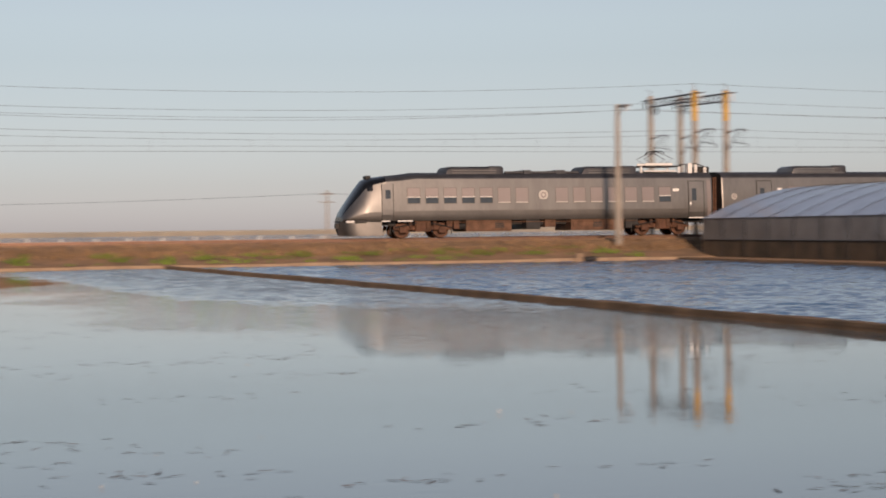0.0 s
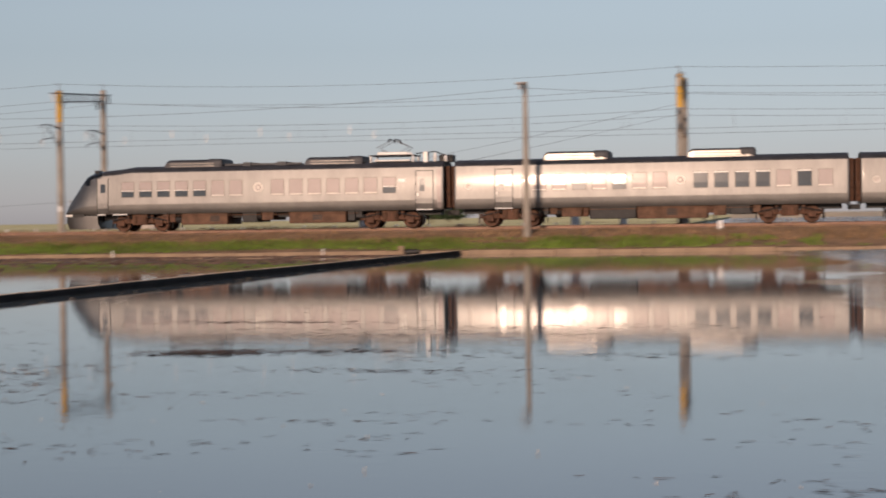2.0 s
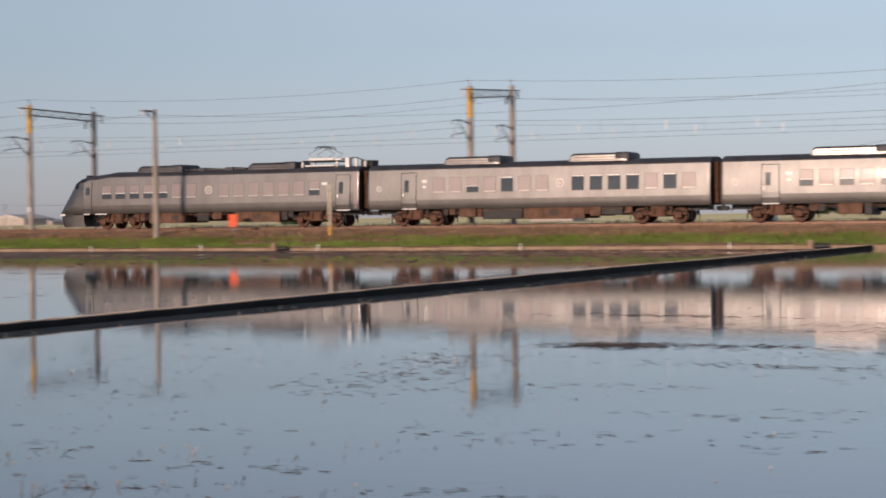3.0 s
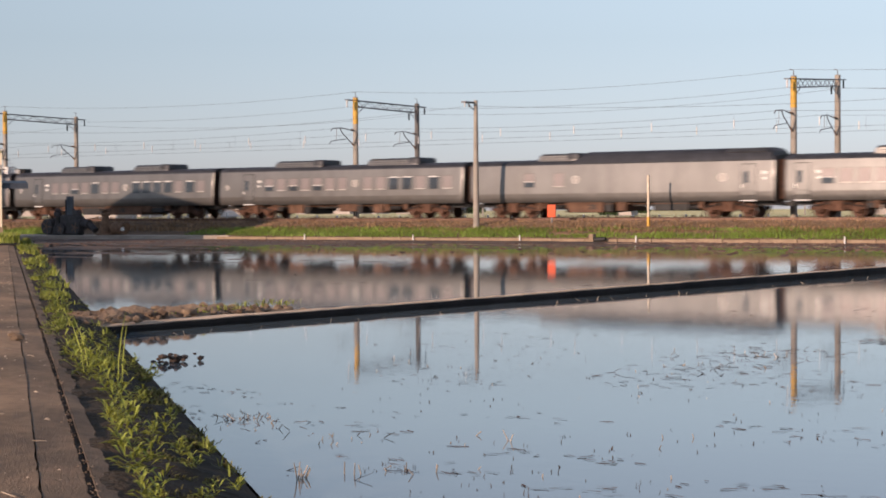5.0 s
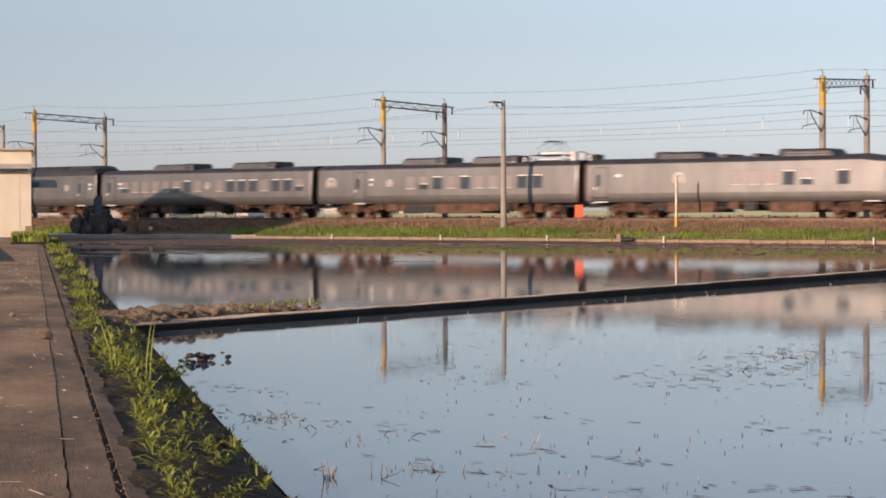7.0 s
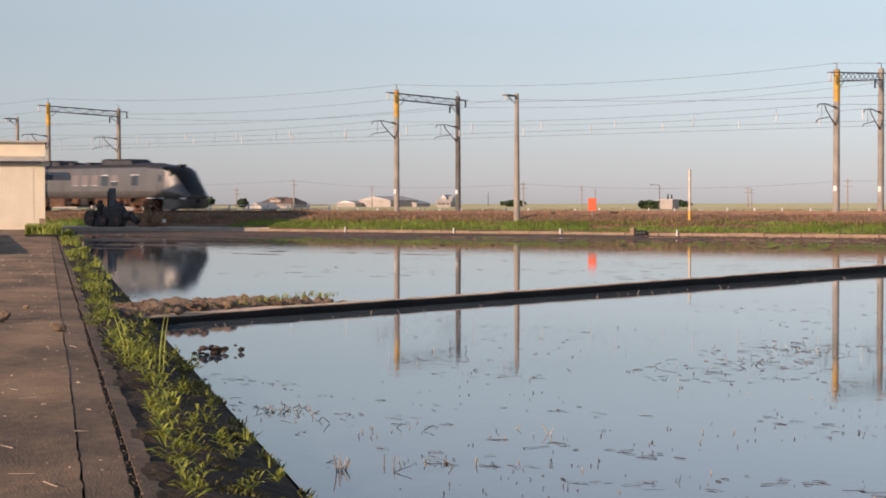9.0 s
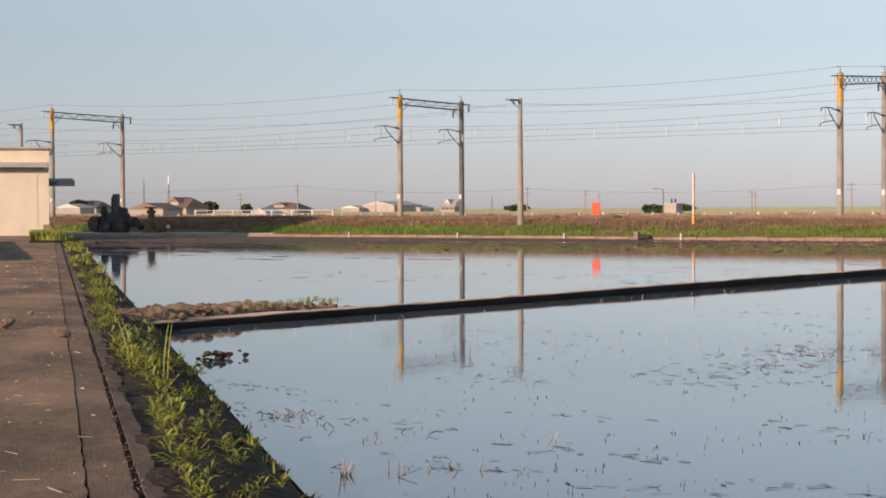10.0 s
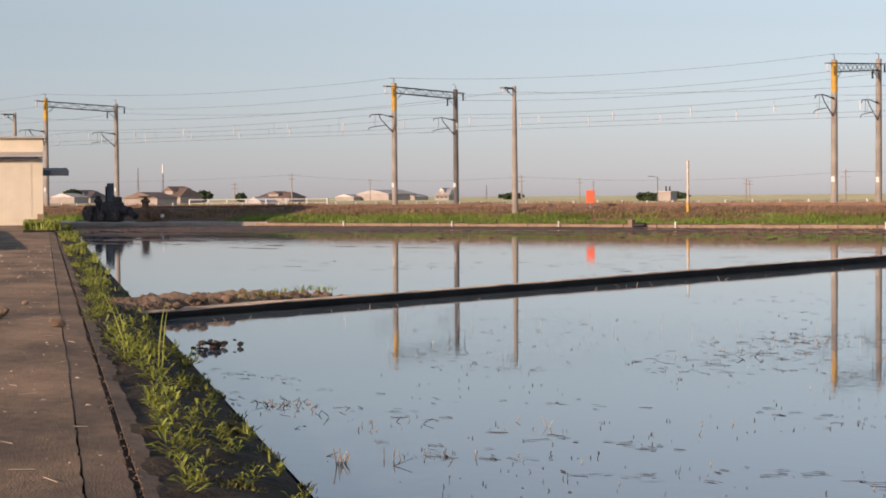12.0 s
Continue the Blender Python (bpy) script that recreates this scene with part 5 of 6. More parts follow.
# ---- greenhouse ----
def build_greenhouse():
    root = thing("greenhouse", "long plastic-covered greenhouse with an arched roof", "greenhouse")
    x0, x1, y0, y1 = 36.7, 49.7, 50.0, 80.0
    n = 12
    arch = [(x0 + (x1 - x0) * i / n, 2.05 + 1.65 * (1 - (1 - 2 * i / n) ** 2)) for i in range(n + 1)]
    bays = 12
    for b in range(bays):
        ya, yb = y0 + (y1 - y0) * b / bays, y0 + (y1 - y0) * (b + 1) / bays
        bm = bmesh.new()
        rows = [[bm.verts.new((x, y, z)) for x, z in arch] for y in (ya, (ya + yb) / 2, yb)]
        for q in rows[1]:
            q.co.z -= 0.05
        for p, q in zip(rows, rows[1:]):
            for i in range(n):
                bm.faces.new((p[i], p[i + 1], q[i + 1], q[i]))
        part("roof_film", bm, M["film"], root, "taut plastic roof film with the sky's reflection in its blue", True)
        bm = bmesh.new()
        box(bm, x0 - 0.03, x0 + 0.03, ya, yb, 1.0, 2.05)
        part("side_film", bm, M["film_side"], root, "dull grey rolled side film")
        # dirty film; its dark brown also takes in the shadow along the foot
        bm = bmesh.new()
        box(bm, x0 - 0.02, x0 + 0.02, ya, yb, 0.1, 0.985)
        part("skirt_film", bm, M["levee_earth"], root, "dirty lower side film, darkened for the shadow at its foot")
        bm = bmesh.new()
        tube(bm, (x0 - 0.06, ya, 0.0), (x0 - 0.06, ya, 2.1), 0.014, n=6)
        for p, q in zip(arch, arch[1:]):
            tube(bm, (p[0], ya, p[1] + 0.03), (q[0], ya, q[1] + 0.03), 0.012, n=5, cap=False)
        part("hoop", bm, M["dark"], root)
    bm = bmesh.new()
    for y in (y0, y1):
        vs = [bm.verts.new((x, y, z)) for x, z in arch] + [bm.verts.new((x1, y, 0.05)), bm.verts.new((x0, y, 0.05))]
        bm.faces.new(vs)
    part("gable", bm, M["film_side"], root)
    bm = bmesh.new()
    box(bm, x1 - 0.03, x1 + 0.03, y0, y1, 0.1, 2.05)
    part("side_film", bm, M["film_side"], root)
    for z in (1.0, 2.05):
        bm = bmesh.new()
        tube(bm, (x0 - 0.05, y0, z), (x0 - 0.05, y1, z), 0.03, n=6)
        part("rail", bm, M["steel"], root)
    bm = bmesh.new()
    vs = []
    for i, (x, y) in enumerate(((34.6, 79.0), (35.0, 40), (60, 40), (60, 81), (34.6, 81))):
        vs.append((bm.verts.new((x, y, -0.1)), bm.verts.new((x, y, 0.14))))
    bm.faces.new([q[1] for q in vs])
    for i in range(5):
        bm.faces.new((vs[i][0], vs[(i + 1) % 5][0], vs[(i + 1) % 5][1], vs[i][1]))
    solid("greenhouse_plot", bm, M["bank"], "bare earth plot under the greenhouse", "ground", "structure")


build_greenhouse()


# ---- distance ----
def build_far_house(x, y, w, d, h, roof, label):
    t = thing("house", label, "house", "distant houses", at=(x, y, 0.4), turn=rnd(-12, 12))
    bm = bmesh.new()
    box(bm, -w / 2, w / 2, -d / 2, d / 2, -0.5, h * 0.46)
    wall = part("wall", bm, M["plaster"], t)
    bm = bmesh.new()
    e = 0.6
    b = [bm.verts.new(p) for p in ((-w / 2 - e, -d / 2 - e, h * 0.43), (w / 2 + e, -d / 2 - e, h * 0.43), (w / 2 + e, d / 2 + e, h * 0.43), (-w / 2 - e, d / 2 + e, h * 0.43))]
    r = [bm.verts.new(p) for p in ((-w * 0.38, 0, h), (w * 0.38, 0, h))]
    bm.faces.new(b)
    bm.faces.new((b[0], b[1], r[1], r[0]))
    bm.faces.new((b[2], b[3], r[0], r[1]))
    bm.faces.new((b[1], b[2], r[1]))
    bm.faces.new((b[3], b[0], r[0]))
    part("roof", bm, roof, t)
    # a raised middle part with its own small gable
    bm = bmesh.new()
    box(bm, -w * 0.2, w * 0.12, -d * 0.42, d * 0.3, h * 0.4, h * 0.82)
    part("upper_storey", bm, M["plaster"], t)
    bm = bmesh.new()
    g = [[bm.verts.new((a, yy, z)) for a, z in ((-w * 0.24, h * 0.8), (-w * 0.04, h * 1.08), (w * 0.16, h * 0.8))] for yy in (-d * 0.47, d * 0.35)]
    for k in range(2):
        bm.faces.new((g[0][k], g[0][k + 1], g[1][k + 1], g[1][k]))
    for q in g:
        bm.faces.new(q)
    part("gable_roof", bm, roof, t)
    for k in (-0.3, 0.0, 0.3):
        bm = bmesh.new()
        box(bm, w * k - 0.7, w * k + 0.7, -d / 2 - 0.04, -d / 2 + 0.05, h * 0.2, h * 0.36)
        part("window", bm, M["tile"], wall)


def build_far_barn(x, y, w, d, h, roof="tin"):
    t = thing("barn", "distant white farm building with a low gable", "barn", "distant barns", at=(x, y, 0.4), turn=rnd(-10, 10))
    bm = bmesh.new()
    box(bm, -w / 2, w / 2, -d / 2, d / 2, -0.5, h * 0.62)
    part("wall", bm, M["plaster"], t)
    bm = bmesh.new()
    pr = [(-w / 2 - 0.3, h * 0.6), (0, h), (w / 2 + 0.3, h * 0.6)]
    rows = [[bm.verts.new((a, yy, z)) for a, z in pr] for yy in (-d / 2 - 0.3, d / 2 + 0.3)]
    for i in range(2):
        bm.faces.new((rows[0][i], rows[0][i + 1], rows[1][i + 1], rows[1][i]))
    bm.faces.new(rows[0])
    bm.faces.new(rows[1])
    part("roof", bm, M[roof], t)


def build_tree(x, y, r, h, name="tree"):
    t = thing(name, "distant dark green leafy tree", "tree", "distant trees", at=(x, y, 0.3))
    bm = bmesh.new()
    tube(bm, (0, 0, -0.3), (0, 0, h * 0.6), 0.25, 0.1, 7)
    for k in range(5):
        a = k * 1.26
        tube(bm, (0, 0, h * (0.3 + 0.05 * k)), (r * 0.6 * math.cos(a), r * 0.6 * math.sin(a), h * 0.7), 0.09, 0.03, 5)
    part("trunk", bm, M["bark"], t)
    bm = bmesh.new()
    for _ in range(420):
        a, u = rnd(0, math.tau), rnd(-0.85, 1)
        k = (1 - u * u) ** 0.5 * random.random() ** 0.4
        p = Vector((r * k * math.cos(a), r * k * math.sin(a), h * 0.58 + u * h * 0.42))
        p += Vector((noise.noise(p), noise.noise(p + Vector((5, 0, 0))), 0)) * r * 0.4
        s = rnd(0.25, 0.6)
        q = Euler((rnd(0, 3), rnd(0, 3), rnd(0, 3))).to_matrix()
        bm.faces.new([bm.verts.new(p + q @ Vector(c) * s) for c in ((-1, -0.5, 0), (1, -0.5, 0), (0.7, 0.6, 0), (-0.6, 0.7, 0))])
    part("crown", bm, M["tree"], t)


def build_far_pole(x, y, h, arms=True):
    t = thing("utility_pole", "distant grey utility pole", "utility pole", "distant utility poles", at=(x, y, 0.3))
    bm = bmesh.new()
    tube(bm, (0, 0, -0.4), (0, 0, h), 0.2, 0.13, 8)
    part("pole", bm, M["concrete"], t)
    bm = bmesh.new()
    for z in ((h - 0.5, h - 1.5) if arms else (h - 0.3,)):
        box(bm, -1.0, 1.0, -0.06, 0.06, z - 0.06, z + 0.06)
    part("crossarm", bm, M["steel"], t)


def build_tank_house(x, y):
    t = thing("pump_house", "distant white box building with two dark chimneys", "building", at=(x, y, 0.4))
    bm = bmesh.new()
    box(bm, -1.6, 1.6, -1.5, 1.5, -0.5, 2.0)
    part("wall", bm, M["plaster"], t)
    bm = bmesh.new()
    box(bm, -1.8, 1.8, -1.7, 1.7, 2.0, 2.15)
    part("roof", bm, M["tin"], t)
    for k in (-0.3, 0.6):
        bm = bmesh.new()
        tube(bm, (k, 0, 2.1), (k, 0, 3.2), 0.18, 0.15, 8)
        part("chimney", bm, M["dark"], t)


def build_street_lamp(x, y, h):
    t = thing("street_lamp", "distant grey street lamp with a short arm", "street lamp", at=(x, y, 0.3))
    bm = bmesh.new()
    tube(bm, (0, 0, -0.3), (0, 0, h), 0.13, 0.09, 8)
    part("pole", bm, M["steel"], t)
    bm = bmesh.new()
    line(bm, [(0, 0, h - 0.1), (-0.8, 0, h + 0.1), (-1.5, 0, h + 0.12)], 0.06, 6)
    part("arm", bm, M["steel"], t)
    bm = bmesh.new()
    bbox(bm, -2.2, -1.4, -0.15, 0.15, h + 0.02, h + 0.2, 0.04)
    part("lamp_head", bm, M["steel"], t)


def build_mast(x, y, h, white_from):
    t = thing("radio_mast", "distant thin steel mast with a pale aerial", "mast", "distant masts", at=(x, y, 0.3))
    bm = bmesh.new()
    for a in range(3):
        c = a * 2.094
        tube(bm, (0.55 * math.cos(c), 0.55 * math.sin(c), -0.3), (0.12 * math.cos(c), 0.12 * math.sin(c), white_from), 0.06, 0.05, 5)
    n = int(white_from / 1.3)
    for k in range(n):
        r0, r1 = 0.55 - 0.43 * k / n, 0.55 - 0.43 * (k + 1) / n
        for a in range(3):
            c, e = a * 2.094, (a + 1) * 2.094
            tube(bm, (r0 * math.cos(c), r0 * math.sin(c), white_from * k / n), (r1 * math.cos(e), r1 * math.sin(e), white_from * (k + 1) / n), 0.035, n=4)
    part("lattice", bm, M["steel"], t)
    bm = bmesh.new()
    tube(bm, (0, 0, white_from - 0.1), (0, 0, h), 0.22, 0.2, 8)
    part("aerial", bm, M["shell"] if h - white_from > 1 else M["steel"], t)


def build_distance():
    for x, y, w, d, h, rf, lb in (
            (-332, 336, 10.5, 8, 5.2, M["tan_tile"], "distant house with brown tiled roof and pale gable"),
            (-372, 424, 14, 9, 3.9, M["tan_tile"], "distant long pale house with brown tiled roof"),
            (-482, 440, 14, 8, 5.4, M["tile"], "distant low house with dark roof behind the shed"),
            (-520, 470, 26, 8, 4.6, M["tan_tile"], "distant long low house with brown roof"),
            (-361, 502, 6.2, 7, 5.0, M["tin"], "distant small pale two-storey building")):
        build_far_house(x, y, w * 0.92, d, h * 0.84, rf, lb)
    for x, y, w, d, h in ((-440, 545, 8.5, 12, 2.6), (-428, 553, 19, 16, 4.4), (-419, 560, 8, 8, 2.4), (-470, 420, 11, 8, 3.6), (-194, 190, 6.6, 5, 2.4), (-120, 330, 9, 8, 3.2), (-100.5, 112, 1.7, 1.5, 1.45)):
        build_far_barn(x, y, w, d, h, "tan_tile" if y == 190 else "tin")
    for x, y, r, h in ((-365, 380, 2.6, 3.6), (-368, 400, 1.8, 2.8), (-484, 434, 3.5, 5.0), (-345, 520, 4.5, 2.4), (-88, 470, 7.0, 5.5), (-84, 474, 6.0, 4.5), (-95, 472, 5, 4), (-545, 462, 5, 5), (-184, 332, 2.6, 1.7), (-181, 331, 2.2, 1.5), (-250, 470, 3.4, 2.0)):
        build_tree(x, y, r, h)
    poles = [(-420, 330, 8.2), (-286, 330, 7.7), (-216, 330, 6.3), (-137, 330, 6.3), (-62, 390, 9.5), (45, 210, 6.4), (-379, 480, 7.9), (-261, 430, 6.7), (-193, 400, 5.6), (-278, 300, 5.2), (-30, 190, 6.2), (-310, 520, 6.5), (-240, 500, 6.0), (-170, 460, 6.2)]
    for x, y, h in poles:
        build_far_pole(x, y, h)
    build_mast(-330, 328, 10.6, 8.4)
    build_mast(-414, 400, 11.7, 11.3)
    build_mast(-479, 700, 7.0, 6.6)
    build_tank_house(-178, 330)
    build_street_lamp(-164, 300, 5.0)
    root = thing("distant_wires", "thin distant power wires between poles", "overhead wire")
    bm = bmesh.new()
    chain = [(-560, 330, 8.4)] + poles[:6] + [(160, 260, 7)]
    for a, b in zip(chain, chain[1:]):
        line(bm, sag((a[0], a[1], a[2] - 0.1), (b[0], b[1], b[2] - 0.1), 1.3, 14), 0.022, 4)
    part("wire", bm, M["wire"], root)
    # low far hedge line and hills
    bm = bmesh.new()
    xs = [-8 + 6 * i for i in range(130)]
    ribbon(bm, xs, [(650, 0), (650, 1.5), (656, 2.0), (664, 1.7), (668, 0)], 0.7, 5)
    solid("far_levee", bm, M["far_bank"], "distant grassy levee line, paled for haze", "levee", "structure")


build_distance()


# ---- plants, straw and mud ----
def build_plants():
    bm = bmesh.new()
    for i in range(62000):
        x = -100 + 151 * random.random()
        y = rnd(79.0, 81.9)
        k = noise.noise((x * 0.16, y * 0.5, 1))
        if x > -2 and noise.noise((x * 0.9, y * 1.3, 11)) < 0.16 or x > 34 or k < -0.42 or -86.5 < x < -74.5:
            continue
        z = 0.17 + (y - 79) * 0.16
        h = 0.2 + 0.18 * noise.noise((x * 0.5, 0, 2))
        blades(bm, (x, y, z), 1, max(0.1, h * 1.05), 0.05, 0.013, 0.9)
    solid("bank_grass", bm, M["grass"], "fresh green grass along the bank's foot", "grass", "stuff")
    bm = bmesh.new()
    for i in range(34000):
        x = -100 + 151 * random.random()
        y = rnd(80.9, 84.3)
        z = 0.42 + (y - 80.9) * 0.17
        h = 0.26 + 0.2 * noise.noise((x * 0.3, y, 5))
        blades(bm, (x, y, z), 1, max(0.08, h), 0.05, 0.016, 0.8)
    for i in range(12000):
        x, y = -130 + 115 * random.random(), rnd(95.6, 97.4)
        h = 0.3 + 0.3 * noise.noise((x * 0.4, y, 15))
        blades(bm, (x, y, 1.02), 1, max(0.1, h), 0.05, 0.018, 0.8)
    solid("dry_bank_weeds", bm, M["dry"], "brown withered weeds on the upper bank", "weeds", "stuff")
    # verge grass, small
    bm = bmesh.new()
    for i in range(4200):
        l = 1.5 + 78 * random.random() ** 1.3
        o = abs(random.gauss(0, 0.35)) + 0.05 + (0.25 if l < 8 else 0.1)
        p = ROAD_EDGE + ROAD_DIR * l + ROAD_SIDE * min(o, 0.8)
        k = noise.noise((l * 0.5, o * 2, 3))
        if k < (0.3 if l < 12 else 0.22):
            continue
        blades(bm, (p.x, p.y, 0.2), 3, 0.05 + 0.09 * max(0, k) + 0.003 * l, 0.08, 0.005 + 0.0003 * l, 1.0)
    solid("verge_grass", bm, M["leaf"], "short green weeds growing along the verge", "grass", "stuff")
    bm = bmesh.new()
    for i in range(4200):
        l = -1.5 + 24 * random.random() ** 1.4
        o = rnd(0.35, 0.97)
        p = ROAD_EDGE + ROAD_DIR * l + ROAD_SIDE * o
        if noise.noise((l * 1.3, o * 3, 8)) < 0.0:
            continue
        blades(bm, (p.x, p.y, 0.27 - o * 0.2), 4, 0.045, 0.05, 0.006, 1.3)
    solid("verge_moss", bm, M["moss"], "low mossy sprigs on the damp soil", "moss", "stuff")
    # leafy weeds in a broken row, thickest along the crest of the verge
    plants = [(-0.9, 0.24, 0.2), (0.3, 0.24, 0.22), (0.62, 0.28, 0.18), (1.38, 0.25, 0.28), (1.6, 0.31, 0.2), (2.65, 0.28, 0.24), (2.95, 0.31, 0.26), (3.8, 0.33, 0.28), (4.2, 0.34, 0.22), (5.0, 0.38, 0.28),
              (5.8, 0.42, 0.3), (6.3, 0.36, 0.28), (6.8, 0.3, 0.3), (7.4, 0.25, 0.36), (7.9, 0.36, 0.32), (8.7, 0.3, 0.34), (9.4, 0.24, 0.3), (10.0, 0.32, 0.34), (11.0, 0.45, 0.28), (12.4, 0.1, 0.3), (13.2, 0.2, 0.3), (14.5, 0.3, 0.32), (16.0, 0.35, 0.32),
              (17.6, 0.3, 0.34), (18.8, 0.34, 0.36), (21.0, 0.3, 0.34), (24.0, 0.35, 0.36), (27.0, 0.3, 0.36), (31.0, 0.3, 0.38),
              (1.88, 0.63, 0.12), (3.25, 0.5, 0.14), (3.4, 0.64, 0.14), (5.35, 0.6, 0.15), (2.4, 0.62, 0.11), (2.6, 0.82, 0.12), (4.5, 0.78, 0.12), (0.66, 0.57, 0.1), (8.4, 0.72, 0.16), (7.7, 0.86, 0.15), (11.4, 0.68, 0.18), (9.6, 0.6, 0.16), (0.1, 0.75, 0.09), (1.2, 0.8, 0.09)]
    for l, o, h in plants:
        p = ROAD_EDGE + ROAD_DIR * l + ROAD_SIDE * o
        w = thing("weed", "leafy bright green weed on the damp verge", "weed", "verge weeds", at=(p.x, p.y, 0.25 if o < 0.45 else 0.26 - 0.2 * (o - 0.35)), turn=rnd(0, 360))
        bm = bmesh.new()
        for _ in range(int(3 + h * rnd(9, 19))):
            sprig(bm, h * rnd(0.45, 1.05), h * 0.34)
        part("leaves", bm, M["leaf"], w)
    for l, o, h, lean in ((7.5, 0.26, 0.62, -0.28), (6.6, 0.5, 0.62, 0.1)):
        p = ROAD_EDGE + ROAD_DIR * l + ROAD_SIDE * o
        w = thing("tall_grass", "tall thin grass stalk leaning over the verge", "grass stalk", "tall stalks", at=(p.x, p.y, 0.24))
        bm = bmesh.new()
        for k in range(2):
            x = lean * (1 - 0.3 * k)
            pts = [Vector((x * f * f + 0.03 * k, 0.02 * k, h * f * (1 - 0.12 * k))) for f in (0, 0.35, 0.7, 1)]
            side = [Vector((0.76, 0.65, 0)) * q for q in (0.004, 0.006, 0.004, 0.001)]
            vs = [(bm.verts.new(q - d), bm.verts.new(q + d)) for q, d in zip(pts, side)]
            for q, r in zip(vs, vs[1:]):
                bm.faces.new((q[0], q[1], r[1], r[0]))
        part("blade", bm, M["leaf"], w)


def sprig(bm, h, spread):
    """One upright stem of a weed with long pointed leaves arching from it."""
    a = rnd(0, math.tau)
    d = Vector((math.cos(a), math.sin(a), 0))
    foot = d * spread * rnd(0.1, 0.8)
    lean = rnd(0.05, 0.45)
    tip = foot + d * h * lean + Vector((0, 0, h * (0.9 - 0.3 * lean)))
    n = random.randint(5, 8)
    for k in range(n):
        f = (k + 0.5) / n
        c = foot.lerp(tip, f)
        b = k * 2.4 + rnd(-0.5, 0.5)
        e = Vector((math.cos(b), math.sin(b), 0))
        t = Vector((-e.y, e.x, 0))
        l = (0.07 + 0.19 * h) * rnd(0.75, 1.25) * (1.15 - 0.5 * f)
        w = l * rnd(0.10, 0.15)
        rise = 0.25 + 0.9 * f * rnd(0.6, 1.1)
        p = [c, c + e * l * 0.5 + Vector((0, 0, l * rise * 0.6)), c + e * l * (1.05 - 0.3 * rise) + Vector((0, 0, l * (rise * 0.85 - 0.1)))]
        v = [bm.verts.new(q) for q in (p[0], p[1] - t * w + Vector((0, 0, w * 0.5)), p[1], p[1] + t * w + Vector((0, 0, w * 0.5)), p[2])]
        for q in ((0, 2, 1), (0, 3, 2), (1, 2, 4), (2, 3, 4)):
            bm.faces.new([v[i] for i in q])


def clod(bm, c, r):
    t = bmesh.new()
    bmesh.ops.create_icosphere(t, subdivisions=1, radius=r)
    s = rnd(0, 50)
    for v in t.verts:
        v.co *= 1 + 0.45 * noise.noise(v.co * (1.4 / r) + Vector((s, 0, 0)))
        v.co.z *= 0.6
        v.co += Vector(c)
    merge(bm, t)


